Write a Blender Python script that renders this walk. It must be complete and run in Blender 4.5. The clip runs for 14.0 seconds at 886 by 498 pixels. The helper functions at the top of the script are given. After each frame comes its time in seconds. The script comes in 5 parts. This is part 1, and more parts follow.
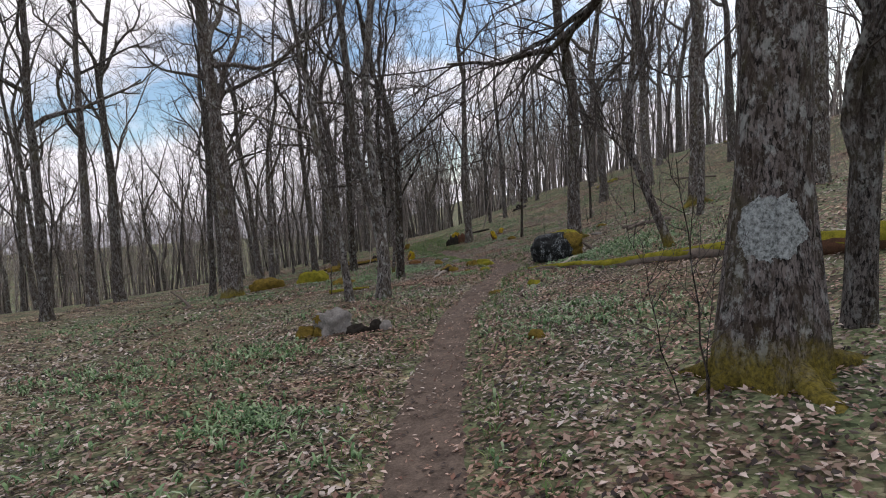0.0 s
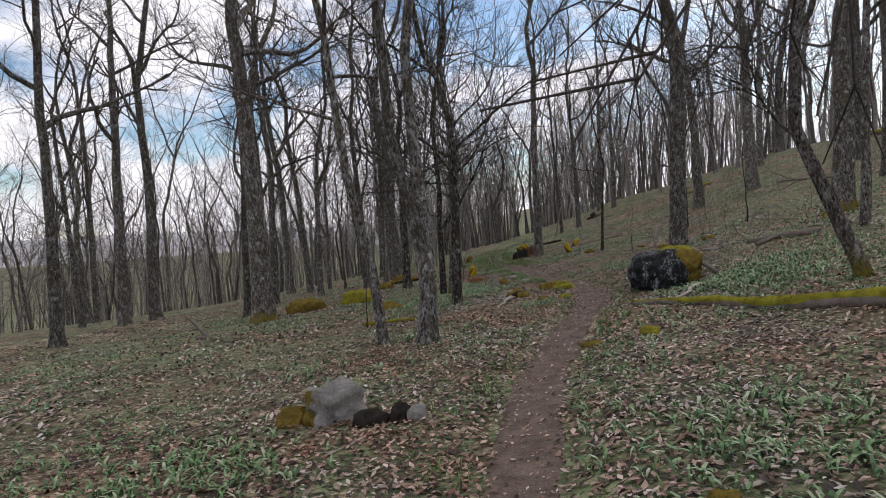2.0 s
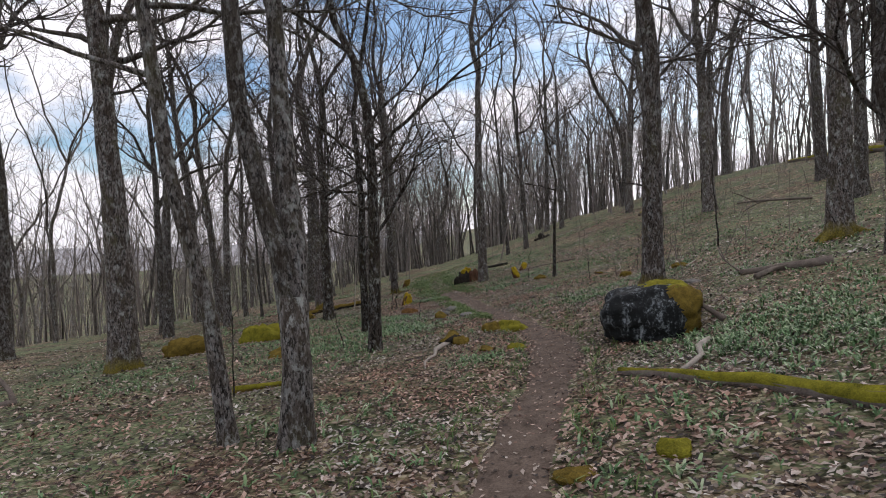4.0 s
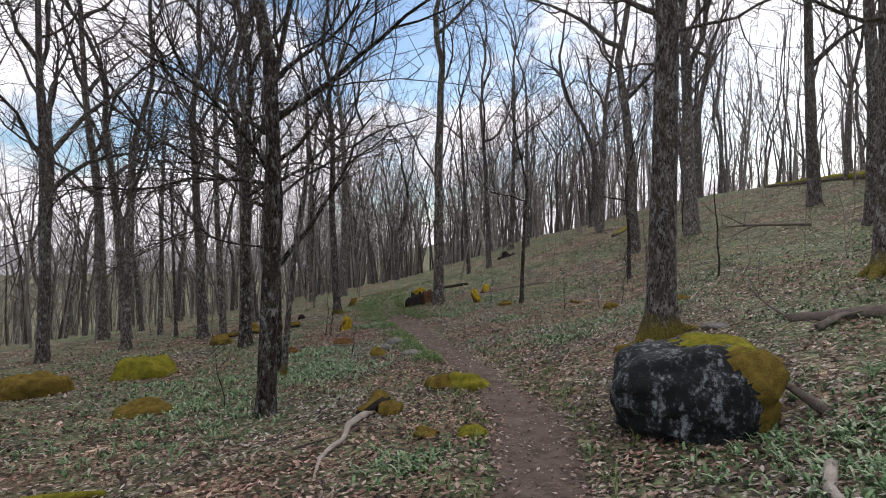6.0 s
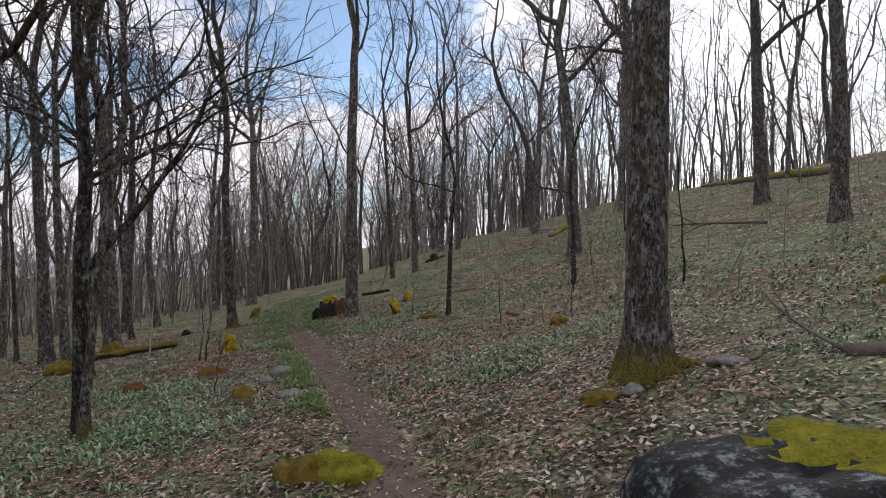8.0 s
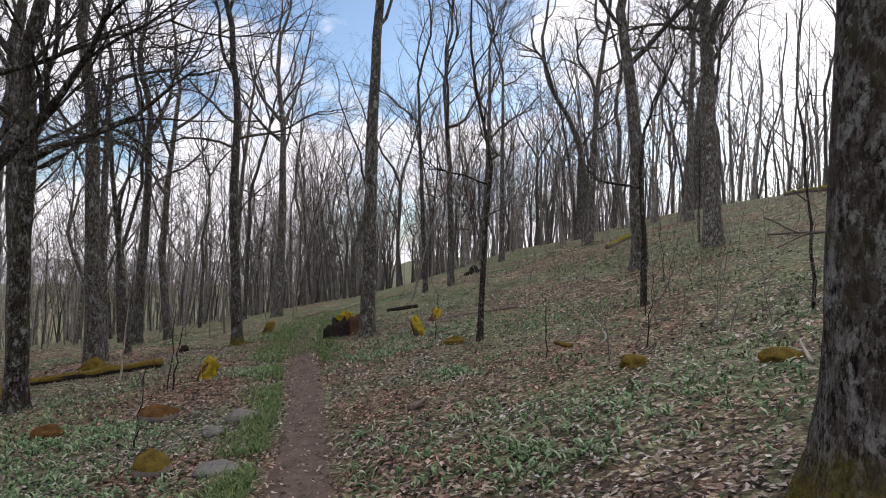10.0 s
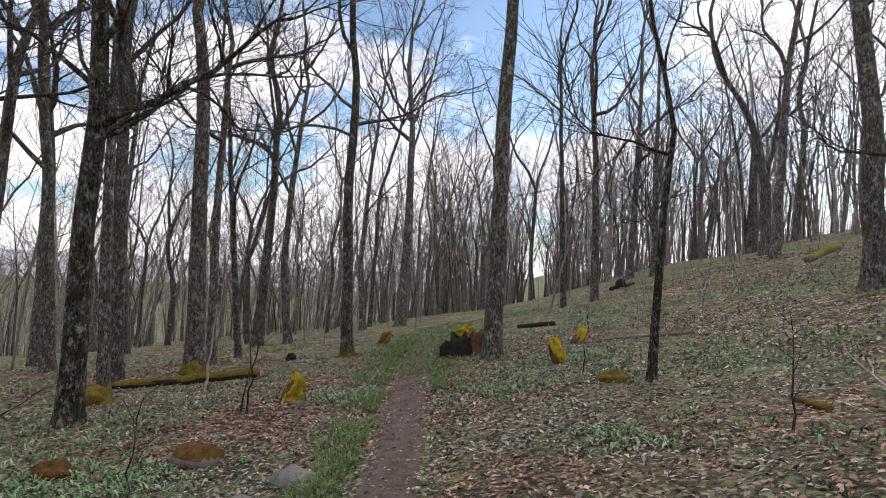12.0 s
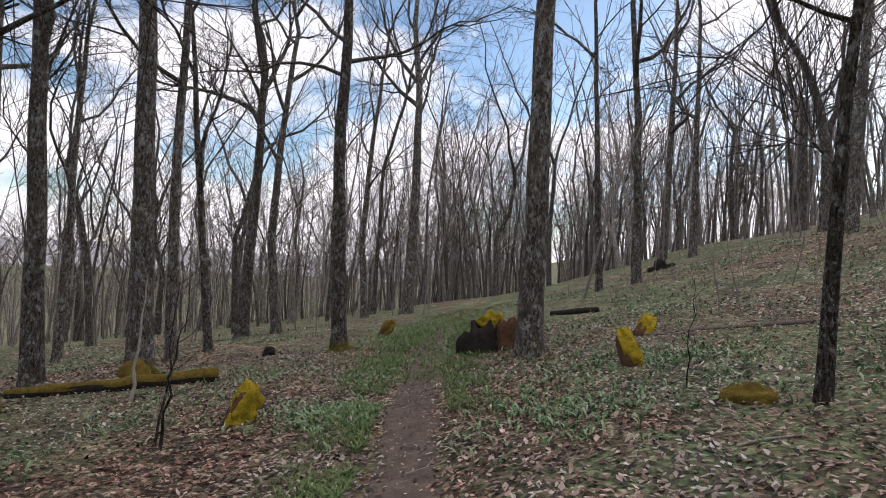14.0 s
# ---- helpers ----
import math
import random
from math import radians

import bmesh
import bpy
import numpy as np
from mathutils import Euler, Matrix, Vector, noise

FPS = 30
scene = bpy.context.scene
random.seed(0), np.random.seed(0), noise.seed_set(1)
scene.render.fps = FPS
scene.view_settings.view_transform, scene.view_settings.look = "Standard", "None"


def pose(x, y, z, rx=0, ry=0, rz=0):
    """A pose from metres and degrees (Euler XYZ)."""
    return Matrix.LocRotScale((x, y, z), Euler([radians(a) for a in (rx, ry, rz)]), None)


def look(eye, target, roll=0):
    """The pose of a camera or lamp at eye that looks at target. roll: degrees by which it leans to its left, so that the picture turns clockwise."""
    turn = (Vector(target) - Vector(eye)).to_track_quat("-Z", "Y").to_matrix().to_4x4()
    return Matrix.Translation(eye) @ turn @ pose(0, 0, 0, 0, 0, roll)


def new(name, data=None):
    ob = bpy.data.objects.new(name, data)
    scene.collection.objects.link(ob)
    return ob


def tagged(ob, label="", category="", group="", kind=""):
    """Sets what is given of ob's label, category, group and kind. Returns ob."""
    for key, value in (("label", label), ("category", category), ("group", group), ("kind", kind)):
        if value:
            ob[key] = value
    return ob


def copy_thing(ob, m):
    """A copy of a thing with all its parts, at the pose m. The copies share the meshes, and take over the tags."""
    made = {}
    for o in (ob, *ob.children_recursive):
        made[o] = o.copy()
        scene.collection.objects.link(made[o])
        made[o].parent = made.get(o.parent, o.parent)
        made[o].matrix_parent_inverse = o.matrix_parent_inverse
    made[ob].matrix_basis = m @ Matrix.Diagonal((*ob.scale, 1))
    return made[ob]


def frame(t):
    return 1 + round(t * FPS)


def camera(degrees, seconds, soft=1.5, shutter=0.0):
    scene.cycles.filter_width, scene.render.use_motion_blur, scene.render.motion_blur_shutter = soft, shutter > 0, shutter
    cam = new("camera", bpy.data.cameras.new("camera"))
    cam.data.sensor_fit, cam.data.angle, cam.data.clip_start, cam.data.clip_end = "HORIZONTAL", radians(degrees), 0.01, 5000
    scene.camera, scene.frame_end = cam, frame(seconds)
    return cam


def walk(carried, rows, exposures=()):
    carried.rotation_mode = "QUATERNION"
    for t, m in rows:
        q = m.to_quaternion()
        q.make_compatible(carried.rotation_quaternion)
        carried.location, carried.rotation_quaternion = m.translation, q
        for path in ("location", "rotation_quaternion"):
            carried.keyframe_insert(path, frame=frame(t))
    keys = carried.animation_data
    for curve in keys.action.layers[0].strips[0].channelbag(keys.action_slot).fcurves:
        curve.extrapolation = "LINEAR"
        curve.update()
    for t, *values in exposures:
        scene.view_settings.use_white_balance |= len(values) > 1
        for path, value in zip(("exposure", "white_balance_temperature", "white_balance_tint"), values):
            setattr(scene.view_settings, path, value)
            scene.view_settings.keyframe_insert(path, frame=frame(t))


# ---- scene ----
cam = camera(77.0, 14.0, soft=1.0)
PATH = [
    (0, (0.017, -0.090, 1.485), (0.004, 1.906, 1.353), -3.07),
    (0.5, (0.022, 0.711, 1.522), (-0.037, 2.706, 1.407), -3.07),
    (1, (0.026, 1.489, 1.533), (-0.159, 3.479, 1.454), -2.90),
    (1.5, (0.057, 2.217, 1.561), (-0.185, 4.200, 1.475), -2.94),
    (2, (-0.026, 2.963, 1.526), (-0.270, 4.946, 1.437), -3.24),
    (2.5, (-0.035, 3.749, 1.537), (-0.272, 5.733, 1.458), -2.78),
    (3, (-0.041, 4.485, 1.517), (-0.210, 6.477, 1.453), -2.34),
    (3.2, (-0.012, 4.764, 1.525), (-0.149, 6.759, 1.462), -2.63),
    (5.3, (0.425, 7.929, 1.572), (0.481, 9.928, 1.601), -0.53),
    (5.5, (0.451, 8.214, 1.563), (0.522, 10.212, 1.581), -0.31),
    (6, (0.483, 8.927, 1.576), (0.571, 10.924, 1.595), -0.15),
    (6.5, (0.550, 9.645, 1.558), (0.722, 11.637, 1.591), -0.63),
    (7, (0.710, 10.344, 1.558), (0.974, 12.326, 1.588), -0.48),
    (7.2, (0.772, 10.627, 1.537), (1.091, 12.601, 1.566), -0.55),
    (9.3, (1.715, 13.402, 1.538), (2.026, 15.377, 1.570), 0.32),
    (9.5, (1.754, 13.674, 1.473), (2.036, 15.653, 1.537), 0.09),
    (10, (1.873, 14.353, 1.460), (2.030, 16.346, 1.539), 0.91),
    (10.5, (1.937, 15.007, 1.442), (2.023, 17.003, 1.534), 1.32),
    (11, (1.989, 15.702, 1.404), (1.998, 17.699, 1.524), 2.35),
    (11.5, (1.901, 16.344, 1.372), (1.772, 18.337, 1.479), 3.17),
    (12, (1.813, 17.050, 1.311), (1.498, 19.022, 1.423), 3.10),
    (12.5, (1.699, 17.721, 1.247), (1.336, 19.685, 1.357), 3.38),
    (13, (1.522, 18.408, 1.170), (1.173, 20.375, 1.273), 2.97),
    (13.5, (1.373, 19.108, 1.118), (1.027, 21.077, 1.195), 3.61),
    (14, (1.231, 19.828, 1.051), (0.892, 21.798, 1.119), 2.98),
]
walk(cam, [(t, look(eye, target, roll)) for t, eye, target, roll in PATH],
     exposures=[(0, 0.38), (1.5, 0.44), (2.5, 0.30), (3, 0.28), (5.5, 0.64), (7, 0.42), (9.5, 0.49), (10, 0.54), (10.5, 0.52), (11.5, 0.23), (12, 0.72), (12.5, 0.56), (13, 0.56), (14, 0.58)])

# ---- sky and light: a thin broken overcast, low sun ahead to the right behind cloud ----
world = bpy.data.worlds.new("sky")
scene.world = world
world.use_nodes = True
wn, wl = world.node_tree.nodes, world.node_tree.links
wn.clear()
sky = wn.new("ShaderNodeTexSky")
sky.sky_type, sky.sun_disc = "NISHITA", False
sky.dust_density, sky.ozone_density = 0.4, 1.8
sky.sun_elevation, sky.sun_rotation = radians(24), radians(40)
wcoord = wn.new("ShaderNodeTexCoord")
wmap = wn.new("ShaderNodeMapping")
wmap.inputs["Scale"].default_value = (1.6, 1.6, 4.2)
wnoise = wn.new("ShaderNodeTexNoise")
wnoise.inputs["Scale"].default_value, wnoise.inputs["Detail"].default_value, wnoise.inputs["Roughness"].default_value = 1.7, 7, 0.55
wramp = wn.new("ShaderNodeValToRGB")
wramp.color_ramp.elements[0].position, wramp.color_ramp.elements[1].position = 0.53, 0.65
wmix = wn.new("ShaderNodeMix")
wmix.data_type = "RGBA"
wmix.inputs["B"].default_value = (7.2, 6.95, 7.5, 1)
wback = wn.new("ShaderNodeBackground")
wback.inputs["Strength"].default_value = 0.12
wout = wn.new("ShaderNodeOutputWorld")
wl.new(wcoord.outputs["Generated"], wmap.inputs["Vector"])
wl.new(wmap.outputs["Vector"], wnoise.inputs["Vector"])
wsep = wn.new("ShaderNodeSeparateXYZ")
wlift = wn.new("ShaderNodeValToRGB")
wlift.color_ramp.interpolation = "EASE"
for k, (at, value) in enumerate(((0.0, 0.20), (0.28, 0.08), (0.42, 0.05), (0.72, 0.26))):
    stop = wlift.color_ramp.elements[k] if k < 2 else wlift.color_ramp.elements.new(at)
    stop.position, stop.color = at, (value, value, value, 1)
wsum = wn.new("ShaderNodeMath")
wsum.operation = "ADD"
wl.new(wcoord.outputs["Generated"], wsep.inputs["Vector"])
wl.new(wsep.outputs["Z"], wlift.inputs["Fac"])
wl.new(wlift.outputs["Color"], wsum.inputs[0])
wl.new(wnoise.outputs["Fac"], wsum.inputs[1])
wl.new(wsum.outputs["Value"], wramp.inputs["Fac"])
wl.new(wramp.outputs["Color"], wmix.inputs["Factor"])
wl.new(sky.outputs["Color"], wmix.inputs["A"])
wl.new(wmix.outputs["Result"], wback.inputs["Color"])
wl.new(wback.outputs["Background"], wout.inputs["Surface"])
sun = new("sun", bpy.data.lights.new("sun", "SUN"))
sun.data.energy, sun.data.angle, sun.data.color = 1.0, radians(25), (1.0, 0.93, 0.86)
sun.matrix_world = look((20 * math.sin(radians(40)), 20 * math.cos(radians(40)), 8), (0, 0, 0))


# ---- materials ----
def material(name, rough=0.9, spec=0.25):
    m = bpy.data.materials.new(name)
    m.use_nodes = True
    n = m.node_tree.nodes
    b = n["Principled BSDF"]
    b.inputs["Roughness"].default_value = rough
    b.inputs["Specular IOR Level"].default_value = spec
    return m, n, m.node_tree.links, b


def noise_node(n, l, src, scale, detail=4, rough=0.6, stretch=None):
    if stretch:
        mp = n.new("ShaderNodeMapping")
        mp.inputs["Scale"].default_value = stretch
        l.new(src, mp.inputs["Vector"])
        src = mp.outputs["Vector"]
    t = n.new("ShaderNodeTexNoise")
    t.inputs["Scale"].default_value, t.inputs["Detail"].default_value, t.inputs["Roughness"].default_value = scale, detail, rough
    l.new(src, t.inputs["Vector"])
    return t.outputs["Fac"]


def cells_node(n, l, src, scale, stretch=None, feature="F1", out="Distance"):
    if stretch:
        mp = n.new("ShaderNodeMapping")
        mp.inputs["Scale"].default_value = stretch
        l.new(src, mp.inputs["Vector"])
        src = mp.outputs["Vector"]
    t = n.new("ShaderNodeTexVoronoi")
    t.feature = feature
    t.inputs["Scale"].default_value = scale
    l.new(src, t.inputs["Vector"])
    return t.outputs[out]


def ramp(n, l, src, *stops):
    r = n.new("ShaderNodeValToRGB")
    e = r.color_ramp.elements
    while len(e) < len(stops):
        e.new(0.5)
    for k, (pos, col) in enumerate(stops):
        e[k].position = pos
        e[k].color = (*col, 1) if isinstance(col, tuple) else (col, col, col, 1)
    l.new(src, r.inputs["Fac"])
    return r.outputs["Color"]


def mix(n, l, fac, a, b, how="MIX"):
    m = n.new("ShaderNodeMix")
    m.data_type, m.blend_type = "RGBA", how
    for key, v in (("Factor", fac), ("A", a), ("B", b)):
        if isinstance(v, (int, float)):
            m.inputs[key].default_value = v
        elif isinstance(v, tuple):
            m.inputs[key].default_value = (*v, 1)
        else:
            l.new(v, m.inputs[key])
    return m.outputs["Result"]


def maths(n, l, how, a, b=0.0):
    m = n.new("ShaderNodeMath")
    m.operation, m.use_clamp = how, False
    for k, v in enumerate((a, b)):
        if isinstance(v, (int, float)):
            m.inputs[k].default_value = v
        else:
            l.new(v, m.inputs[k])
    return m.outputs["Value"]


def bump(n, l, b, src, strength, distance):
    k = n.new("ShaderNodeBump")
    k.inputs["Strength"].default_value, k.inputs["Distance"].default_value = strength, distance
    l.new(src, k.inputs["Height"])
    l.new(k.outputs["Normal"], b.inputs["Normal"])


def bark(name, tone, deep, lichen=0.35, moss=0.0, crust=None, joined=False):
    """Furrowed grey-brown bark with lichen patches; moss: how high, in metres, moss climbs from the root flare; crust: the place on the trunk, and the reach, of one large lichen."""
    m, n, l, b = material(name, 0.92, 0.15)
    tc = n.new("ShaderNodeTexCoord").outputs["Object"]
    rnd = n.new("ShaderNodeObjectInfo").outputs["Random"]
    shift = n.new("ShaderNodeTexNoise")
    shift.inputs["Scale"].default_value, shift.inputs["Detail"].default_value = 9, 4
    l.new(tc, shift.inputs["Vector"])
    warp = mix(n, l, 0.035, tc, shift.outputs["Color"])
    plates = cells_node(n, l, warp, 58, (1, 1, 0.36), "F1", "Color")
    gap = cells_node(n, l, warp, 58, (1, 1, 0.36), "DISTANCE_TO_EDGE")
    furrow = noise_node(n, l, warp, 46, 7, 0.8, (1, 1, 0.2))
    fine = noise_node(n, l, tc, 90, 6, 0.75, (1, 1, 0.4))
    scale_ = n.new("ShaderNodeSeparateColor")
    l.new(plates, scale_.inputs["Color"])
    grain = mix(n, l, 0.4, furrow, fine)
    flakes = mix(n, l, ramp(n, l, gap, (0.0, 0.55), (0.10, 0.0)), scale_.outputs["Red"], (0.0, 0.0, 0.0))
    relief = mix(n, l, 0.16, grain, flakes)
    broad = noise_node(n, l, tc, 6.5, 6, 0.72, (1, 1, 0.45))
    blot = noise_node(n, l, tc, 16, 6, 0.75, (1, 1, 0.5))
    col = ramp(n, l, relief, (0.42, tuple(0.6 * d for d in deep)), (0.475, tuple(0.35 * t + 0.65 * d for t, d in zip(tone, deep))), (0.55, tone))
    col = mix(n, l, ramp(n, l, broad, (0.45, 0.0), (0.56, 0.72)), col, (tone[0] * 0.26, tone[1] * 0.22, tone[2] * 0.17))
    col = mix(n, l, ramp(n, l, noise_node(n, l, tc, 3.1, 5, 0.7, (1, 1, 0.6)), (0.52, 0.0), (0.66, 0.55)), col, (0.085, 0.08, 0.04))
    col = mix(n, l, ramp(n, l, blot, (0.53, 0.0), (0.62, lichen)), col, (0.37, 0.375, 0.36))
    patch_ = ramp(n, l, noise_node(n, l, tc, 6.5, 7, 0.75, (1, 1, 0.7)), (0.57, 0.0), (0.62, 1.0))
    col = mix(n, l, maths(n, l, "MULTIPLY", patch_, lichen), col, (0.42, 0.44, 0.41))
    if crust:
        near = n.new("ShaderNodeVectorMath")
        near.operation = "DISTANCE"
        l.new(tc, near.inputs[0])
        near.inputs[1].default_value = crust[:3]
        rim = maths(n, l, "ADD", maths(n, l, "DIVIDE", near.outputs["Value"], crust[3]), maths(n, l, "MULTIPLY", noise_node(n, l, tc, 11, 5, 0.65), 0.9))
        pale = ramp(n, l, noise_node(n, l, tc, 38, 5, 0.75), (0.38, (0.09, 0.10, 0.095)), (0.6, (0.40, 0.43, 0.425)))
        col = mix(n, l, maths(n, l, "LESS_THAN", rim, 1.38), col, pale)
    if moss:
        sep = n.new("ShaderNodeSeparateXYZ")
        l.new(tc, sep.inputs["Vector"])
        up = maths(n, l, "DIVIDE", sep.outputs["Z"], moss)
        edge = maths(n, l, "SUBTRACT", maths(n, l, "ADD", noise_node(n, l, tc, 4.5, 4, 0.6), 0.35), up)
        green = ramp(n, l, noise_node(n, l, tc, 40, 4, 0.7), (0.3, (0.03, 0.026, 0.008)), (0.7, (0.23, 0.185, 0.03)))
        col = mix(n, l, ramp(n, l, edge, (0.15, 0.0), (0.62, 0.95)), col, green)
    tint = n.new("ShaderNodeHueSaturation")
    if joined:
        rnd = n.new("ShaderNodeNewGeometry").outputs["Random Per Island"]
    l.new(maths(n, l, "ADD", maths(n, l, "MULTIPLY", rnd, 1.5 if joined else 0.6), 0.3 if joined else 0.75), tint.inputs["Value"])
    l.new(col, tint.inputs["Color"])
    l.new(tint.outputs["Color"], b.inputs["Base Color"])
    bump(n, l, b, relief, 1.0, 0.03)
    return m


BARK = bark("grey_bark", (0.19, 0.168, 0.155), (0.016, 0.014, 0.012), 0.5)
BARK_DARK = bark("dark_bark", (0.085, 0.07, 0.058), (0.006, 0.005, 0.004), 0.45)
BARK_MOSSY = bark("mossy_bark", (0.185, 0.16, 0.148), (0.011, 0.009, 0.008), 0.5, 0.5)
BARK_CRUST = bark("lichened_mossy_bark", (0.185, 0.16, 0.148), (0.011, 0.009, 0.008), 0.5, 0.5, (-0.115, -0.215, 0.98, 0.21))
BARK_SMOOTH = bark("pale_bark", (0.22, 0.20, 0.185), (0.024, 0.02, 0.018), 0.55)
# far trunks: tone and furrows lightened to paint in the haze of distance
HAZED_BARK = bark("hazed_far_bark", (0.38, 0.345, 0.325), (0.13, 0.118, 0.11), 0.4, joined=True)


def plain(name, low, high, scale, detail=5, rough=0.95, depth=0.02, strength=0.6, spec=0.15):
    m, n, l, b = material(name, rough, spec)
    tc = n.new("ShaderNodeTexCoord").outputs["Object"]
    f = noise_node(n, l, tc, scale, detail, 0.65)
    g = noise_node(n, l, tc, scale * 9, 4, 0.7)
    h = mix(n, l, 0.45, f, g)
    l.new(ramp(n, l, h, (0.32, low), (0.68, high)), b.inputs["Base Color"])
    bump(n, l, b, h, strength, depth)
    return m


# twigs of far trees and thicket, lightened in colour to stand for haze
HAZED_TWIG = plain("hazed_twig_bark", (0.12, 0.10, 0.09), (0.29, 0.25, 0.225), 0.5)
TWIG = plain("twig_bark", (0.026, 0.022, 0.02), (0.11, 0.093, 0.085), 6)
MOSS = plain("moss", (0.05, 0.05, 0.012), (0.34, 0.31, 0.035), 9, 5, 1.0, 0.03, 0.9, 0.05)
MOSS_OLD = plain("brown_moss", (0.045, 0.035, 0.012), (0.27, 0.19, 0.04), 9, 5, 1.0, 0.03, 0.9, 0.05)
MOSS_GOLD = plain("golden_moss", (0.08, 0.06, 0.010), (0.55, 0.40, 0.03), 11, 5, 1.0, 0.03, 0.9, 0.05)
MOSS_RUST = plain("rust_moss", (0.04, 0.022, 0.012), (0.24, 0.125, 0.045), 11, 5, 1.0, 0.03, 0.9, 0.05)
DEAD = plain("dead_wood", (0.07, 0.055, 0.045), (0.24, 0.20, 0.17), 7, 6)
PALE_WOOD = plain("bleached_wood", (0.22, 0.19, 0.16), (0.50, 0.45, 0.39), 8, 6)
ROT = plain("rotten_wood", (0.03, 0.02, 0.015), (0.16, 0.08, 0.045), 10, 6)
CHAR = plain("black_rotten_wood", (0.008, 0.007, 0.006), (0.045, 0.038, 0.03), 10, 6)
STONE_PALE = plain("pale_stone", (0.07, 0.066, 0.06), (0.33, 0.31, 0.28), 5, 6, 0.85)
STONE_BROWN = plain("brown_stone", (0.10, 0.085, 0.07), (0.26, 0.22, 0.19), 6, 6, 0.85)


def boulder_stone():
    m, n, l, b = material("blotched_boulder_stone", 0.8, 0.3)
    tc = n.new("ShaderNodeTexCoord").outputs["Object"]
    f = noise_node(n, l, tc, 7.5, 8, 0.75, (1, 1, 0.45))
    g = noise_node(n, l, tc, 30, 5, 0.7)
    h = mix(n, l, 0.35, f, g)
    l.new(ramp(n, l, h, (0.49, (0.006, 0.007, 0.007)), (0.535, (0.026, 0.029, 0.030)), (0.575, (0.13, 0.145, 0.15)), (0.65, (0.29, 0.31, 0.32))), b.inputs["Base Color"])
    bump(n, l, b, h, 0.7, 0.03)
    return m


BOULDER = boulder_stone()


def island_colours(name, *stops, rough=0.75, spec=0.3, zones=False):
    """Each leaf or blade takes its own tone."""
    m, n, l, b = material(name, rough, spec)
    rnd = n.new("ShaderNodeNewGeometry").outputs["Random Per Island"]
    tc = n.new("ShaderNodeTexCoord").outputs["Object"]
    col = ramp(n, l, rnd, *stops)
    col = mix(n, l, 0.35, col, noise_node(n, l, tc, 60, 3), "MULTIPLY")
    if zones:
        z = noise_node(n, l, tc, 0.55, 4, 0.6)
        col = mix(n, l, ramp(n, l, z, (0.40, 0.0), (0.58, 1.0)), col, mix(n, l, 1.0, col, (1.0, 0.72, 0.62), "MULTIPLY"))
        y = noise_node(n, l, tc, 2.4, 3, 0.6)
        col = mix(n, l, ramp(n, l, y, (0.45, 0.0), (0.62, 0.7)), col, mix(n, l, 1.0, col, (0.55, 0.54, 0.50), "MULTIPLY"))
    l.new(col, b.inputs["Base Color"])
    return m


LEAVES = island_colours("fallen_leaves", (0.0, (0.018, 0.013, 0.010)), (0.26, (0.07, 0.049, 0.037)), (0.42, (0.25, 0.15, 0.11)), (0.56, (0.32, 0.25, 0.195)),
                        (0.76, (0.46, 0.39, 0.325)), (0.92, (0.64, 0.585, 0.515)), (1.0, (0.82, 0.785, 0.73)), rough=0.6, spec=0.4, zones=True)
GREENS = island_colours("woodland_greens", (0.0, (0.055, 0.11, 0.04)), (0.4, (0.12, 0.24, 0.085)), (0.75, (0.24, 0.36, 0.16)), (1.0, (0.46, 0.53, 0.34)), rough=0.5, spec=0.4)
GRASS = island_colours("trail_grass", (0.0, (0.06, 0.11, 0.03)), (0.5, (0.12, 0.20, 0.05)), (1.0, (0.24, 0.29, 0.10)), rough=0.6)


